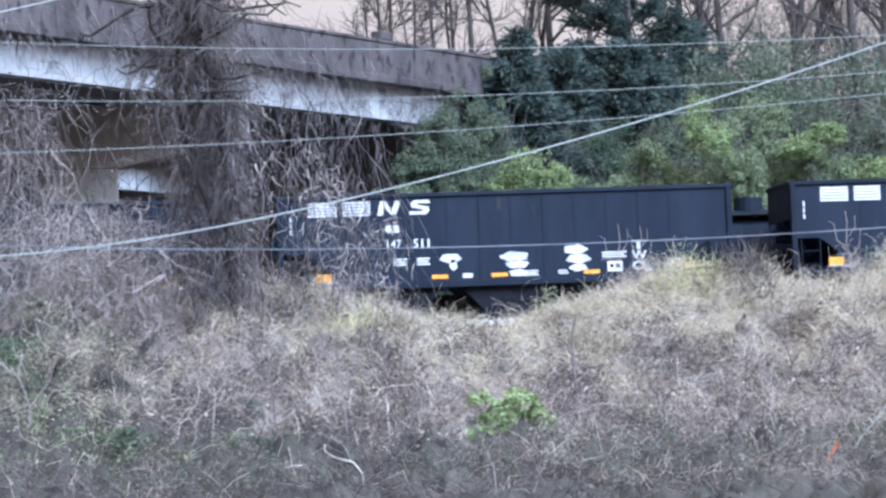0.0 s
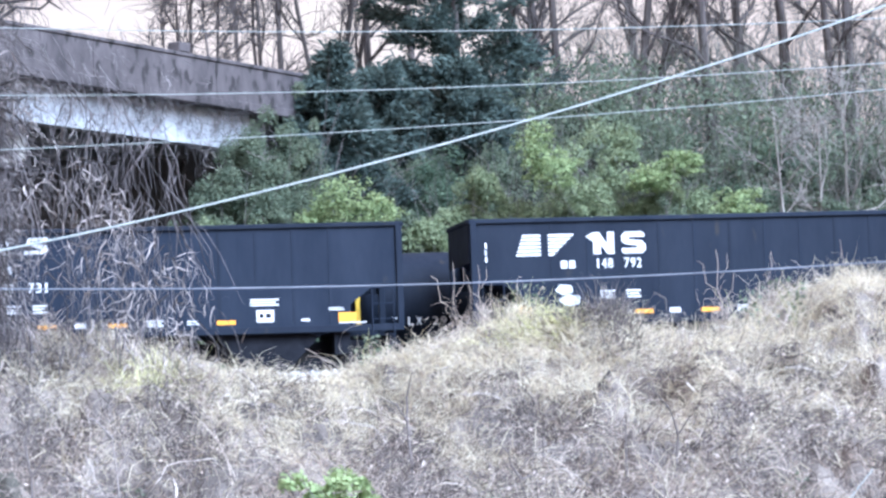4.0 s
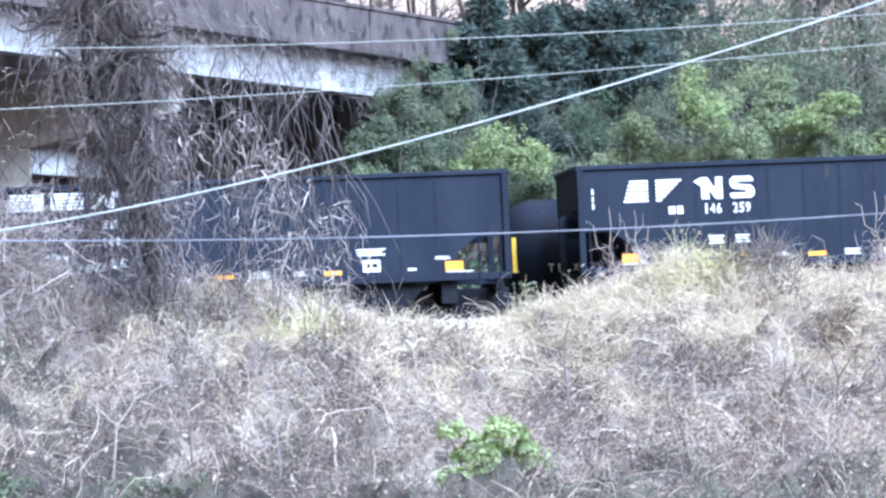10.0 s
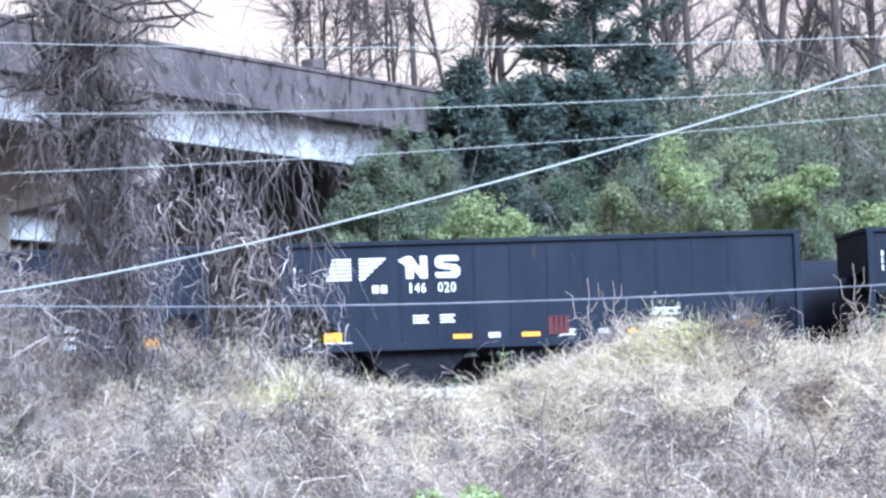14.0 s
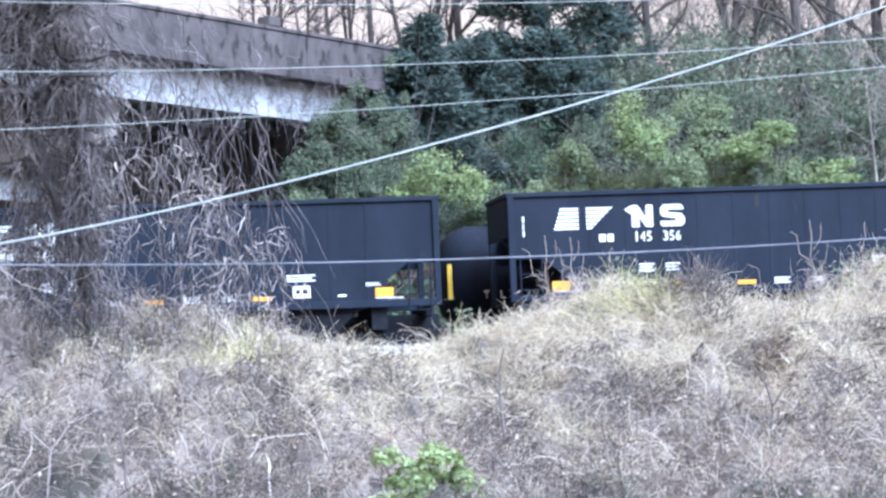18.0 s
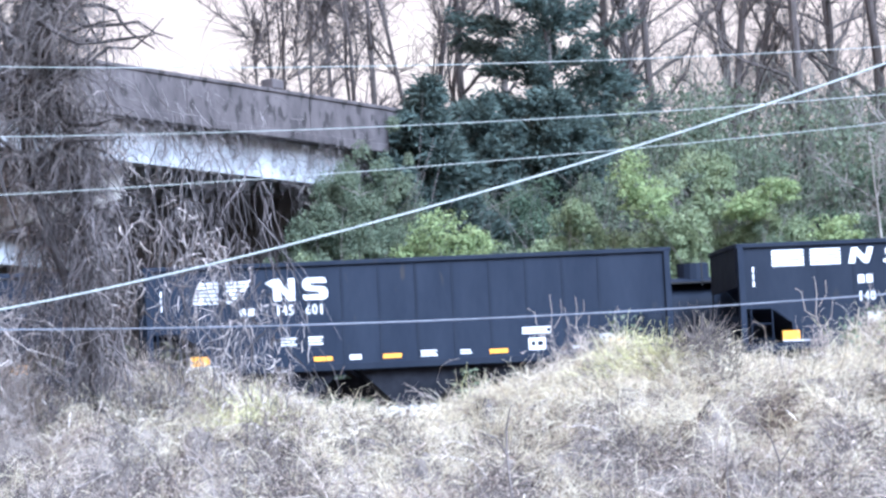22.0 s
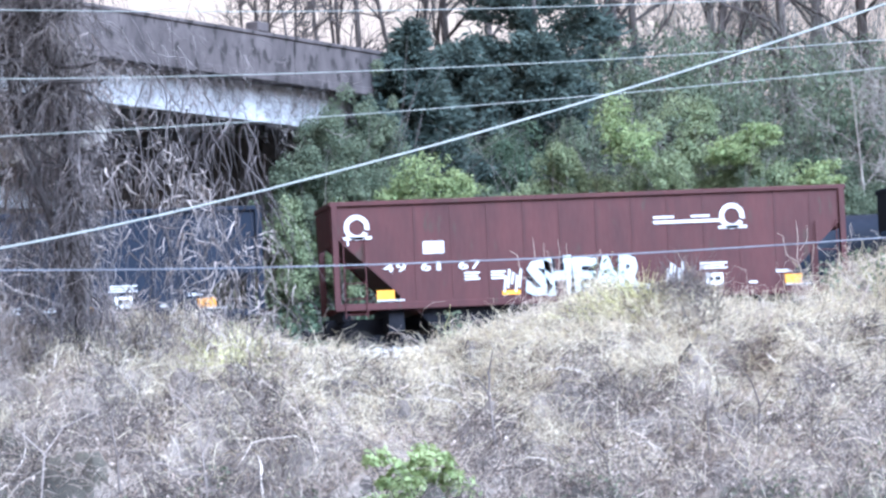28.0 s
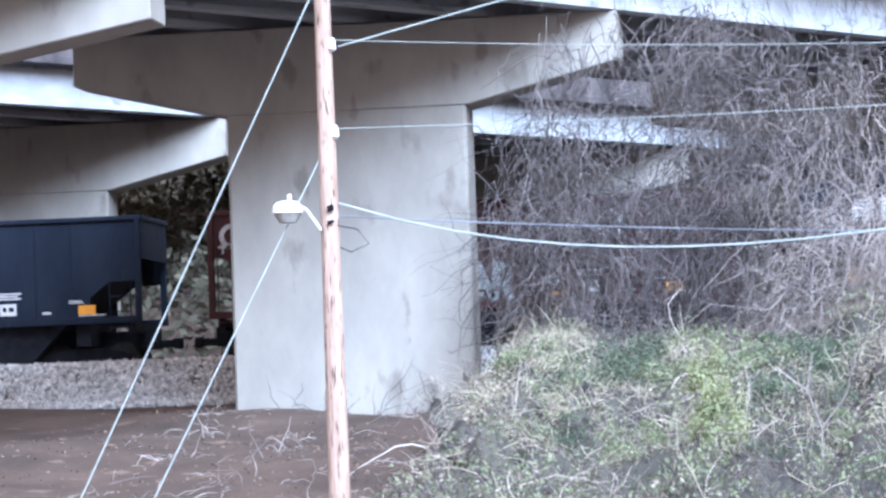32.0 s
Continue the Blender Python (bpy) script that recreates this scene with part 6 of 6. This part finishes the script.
_centm = [(-3.0, 71.5, 1.0), (-2.2, 70.8, 1.0), (-1.4, 71.2, 1.3), (-0.7, 70.6, 1.4), (0.1, 71.0, 1.5), (0.8, 70.5, 1.4), (1.5, 71.0, 1.2), (2.1, 70.5, 0.9), (-1.0, 72.5, 0.8), (0.6, 72.5, 0.8), (1.2, 69.6, 0.8), (-0.3, 69.4, 0.8)]
_mtop = lambda x: np.interp(x, [-3.6, -2.0, -0.6, 0.6, 1.8, 2.6], [5.4, 6.6, 6.9, 7.0, 6.4, 5.6])
stuff("bramble_mound", joined(
    clustered(2300, _centm, 0.38, 0.35, 143, _mtop, lambda x: 2.9 + 0 * x, 0.9, 0.008, 0.6, 0.75),
    clustered(560, _centm, 0.4, 0.35, 145, lambda x: _mtop(x) + 0.2, lambda x: 3.4 + 0 * x, 1.7, 0.011, 0.9, 0.6)), M_VINEP, "pale tangled brambles heaped before the track", "vines")
_gr = np.random.default_rng(71)
_cent = [(float(a), float(b), float(c)) for a, b, c in zip(np.concatenate([_gr.uniform(-0.6, 4.3, 21), _gr.uniform(4.3, 7.5, 13)]), _gr.uniform(70, 74, 34), _gr.uniform(0.4, 1.6, 34))]
_cent = [(a, b, c * (0.07 if a < 2.3 else 0.3 if a > 5.2 else 1.0)) for a, b, c in _cent]
_cent2 = [(float(a), float(b), float(c)) for a, b, c in zip(_gr.uniform(-9.3, -0.9, 26), _gr.uniform(71.5, 77, 26), _gr.uniform(0.4, 1.6, 26))]
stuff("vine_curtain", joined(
    clustered(1080, _cent, 0.3, 0.3, 43, lambda x: np.interp(x, [-1, 1, 4.5, 6, 7.6], [9.5, 11.6, 10.8, 10.2, 8.8]), _low, 1.7, 0.0125, 2.4, 0.36)), M_VINED, "curtain of shade-toned grey leafless vines hanging before the bridge", "vines")
stuff("dark_vine_curtain", clustered(2900, _cent2, 0.34, 0.5, 45, lambda x: np.interp(x, [-9.6, -8, -5, 0.5], [6.5, 11.0, 11.6, 10.0]), _low, 1.7, 0.010, 1.4, 0.5), M_TWIGD, "curtain of dark leafless vines hanging before the bridge", "vines")
stuff("pale_vines", joined(
    clustered(850, _cent2, 0.5, 0.5, 47, lambda x: np.interp(x, [-9.6, -8, -5, 0.5], [6.5, 10.6, 11.2, 9.6]), _low, 1.7, 0.009, 1.2, 0.5),
    clustered(260, _cent, 0.4, 0.4, 49, lambda x: np.interp(x, [-1, 1, 4.5, 6, 7.4], [9.5, 11.6, 10.6, 9.0, 6.6]), _low, 1.2, 0.009, 2.0, 0.32)), M_VINE, "pale twisting vine stems in the hanging curtain", "vines")
_cent4 = [(float(a), float(b), 1.0) for a, b in zip(_gr.uniform(-9.4, -3.6, 24), _gr.uniform(73, 78, 24))]
stuff("shaded_vines", clustered(2200, _cent4, 0.45, 0.4, 53, lambda x: 7.6 + 0 * x, _low, 1.5, 0.012, 1.6, 0.5), M_VINED, "dense shade-toned vines between the pier and the track", "vines")
_cent3 = [(float(a), float(b), 1.0) for a, b in zip(_gr.uniform(-3.4, -0.6, 18), _gr.uniform(70.5, 74, 18))]
stuff("bleached_vines", clustered(560, _cent3, 0.4, 0.4, 51, lambda x: np.interp(x, [-3, 0, 2], [9.0, 10.6, 11.0]), _low, 1.5, 0.008, 1.8, 0.45), M_VINEP, "bleached vine stems hanging in front of the dark curtain", "vines")
_g7 = np.random.default_rng(57)
_cc = np.array(_cent)
_kk = _g7.choice(len(_cc), 2200, p=_cc[:, 2] / _cc[:, 2].sum())
_x, _y = _cc[_kk, 0] + _g7.normal(0, 0.4, 2200), _cc[_kk, 1] + _g7.normal(0, 0.4, 2200)
_z = 3.4 + _g7.random(2200) * np.interp(_x, [-9.6, -7, 0, 4, 7.2], [2.5, 6.6, 7.2, 7.4, 3.0])
_d = _g7.normal(0, 0.6, (2200, 3)) - np.array([0, 0, 0.5])
stuff("curtain_bits", blades(np.stack([_x, _y, _z], 1), _d, _g7.uniform(0.2, 0.7, 2200), 0.011, 1.0, 0.5, 58), M_VINEP, "dead leaf stalks and tendrils in the hanging vines", "vines")
_n = 300
_x, _y = _g.uniform(-9.6, -0.6, _n), _g.uniform(70, 77, _n)
_z = 3.4 + _g.random(_n) * np.interp(_x, [-9.6, -7, 0, 5, 7.2], [4, 7.4, 6.5, 6.0, 3.0])
_d = _g.normal(0, 1, (_n, 3))
stuff("tangled_branches", strands(np.stack([_x, _y, _z], 1), _d, _g.uniform(1.2, 3.6, _n), 0.015, 0.4, 0.4, 9, 46), M_VINED, "tangle of grey leafless branches among the vines", "branches")


def heap(n, cx, cy, rx, ry, h, seed, rad=0.009, ln=0.9):
    """A mound of tangled vines on the bank."""
    r = np.random.default_rng(seed)
    a, q = r.uniform(0, 6.283, n), np.sqrt(r.random(n))
    x, y = cx + rx * q * np.cos(a), cy + ry * q * np.sin(a)
    z = ground_z(x, y) + 0.6 + h * (1 - q ** 2) * r.uniform(0.3, 1.0, n)
    return strands(np.stack([x, y, z], 1), r.normal(0, 1, (n, 3)), ln * r.uniform(0.5, 1.6, n), rad, 1.0, 0.45, 3, seed + 1)


stuff("vine_heap", joined(heap(6500, 0.4, 74, 3.0, 2.2, 3.4, 81, 0.012), heap(3600, 4.6, 75, 1.9, 1.8, 2.3, 83), heap(1800, -3.0, 75, 2.4, 2.0, 1.9, 85), heap(1300, 6.6, 75.5, 1.2, 1.4, 1.8, 87), heap(1200, -6.5, 75, 2.0, 1.8, 1.6, 89)), M_TWIG, "mounds of tangled pinkish-grey vines before the train", "vines")

# litter on the bare dirt under the bridge
_n = 5200
_x, _y = _g.uniform(-20, -6.5, _n), _g.uniform(38, 81, _n)
_kk = ~in_brush(_x, _y)
_x, _y = _x[_kk], _y[_kk]
stuff("leaf_litter", leaves(np.stack([_x, _y, ground_z(_x, _y) + 0.03], 1), 0.034, 92, 0.8), M_LITTER, "brown fallen leaves scattered on the dirt bank", "leaf litter")
_n = 2600
_x, _y = _g.uniform(-17, -6.5, _n), _g.uniform(40, 77, _n)
_kk = (~in_brush(_x, _y)) & (humps(_x * 1.4 + 2, _y * 0.6) > -0.1)
_x, _y = _x[_kk], _y[_kk]
_d = _g.normal(0, 1, (len(_x), 3))
_d[:, 2] = np.abs(_d[:, 2]) * 0.7
stuff("dirt_twigs", strands(np.stack([_x, _y, ground_z(_x, _y)], 1), _d, _g.uniform(0.3, 1.1, len(_x)), 0.011, 1.6, 0.35, 3, 93), M_VINEP, "dry twigs and dead weeds on the dirt bank", "undergrowth")
_n = 26
_x = _g.uniform(-15.8, -10.6, _n)
_d = _g.normal(0, 0.7, (_n, 3))
_d[:, 1] = -0.25
_d[:, 2] = 1
stuff("pier_twigs", strands(np.stack([_x, np.full(_n, 76.7), ground_z(_x, np.full(_n, 76.7))], 1), _d, _g.uniform(0.6, 2.4, _n), 0.012, 1.1, 0.35, 6, 94), M_TWIGD, "bare dark twigs standing before the bridge pier", "undergrowth")

# leaves of green brambles strewn through the brush
_n = 36000
_x, _y = _g.uniform(-9.0, 1.0, _n), _g.uniform(38, 72, _n)
_kk = in_brush(_x, _y) & (humps(_x * 1.3 + 5, _y) > np.interp(_x, [-9, -2, 1], [-0.5, 0.0, 0.7]))
_x, _y = _x[_kk], _y[_kk]
stuff("bramble_leaves", leaves(np.stack([_x, _y, brush_top(_x, _y) + _g.uniform(-0.25, 0.4, len(_x))], 1), 0.04, 91), M_FERN, "green bramble leaves growing through dry vines", "undergrowth")

motions()
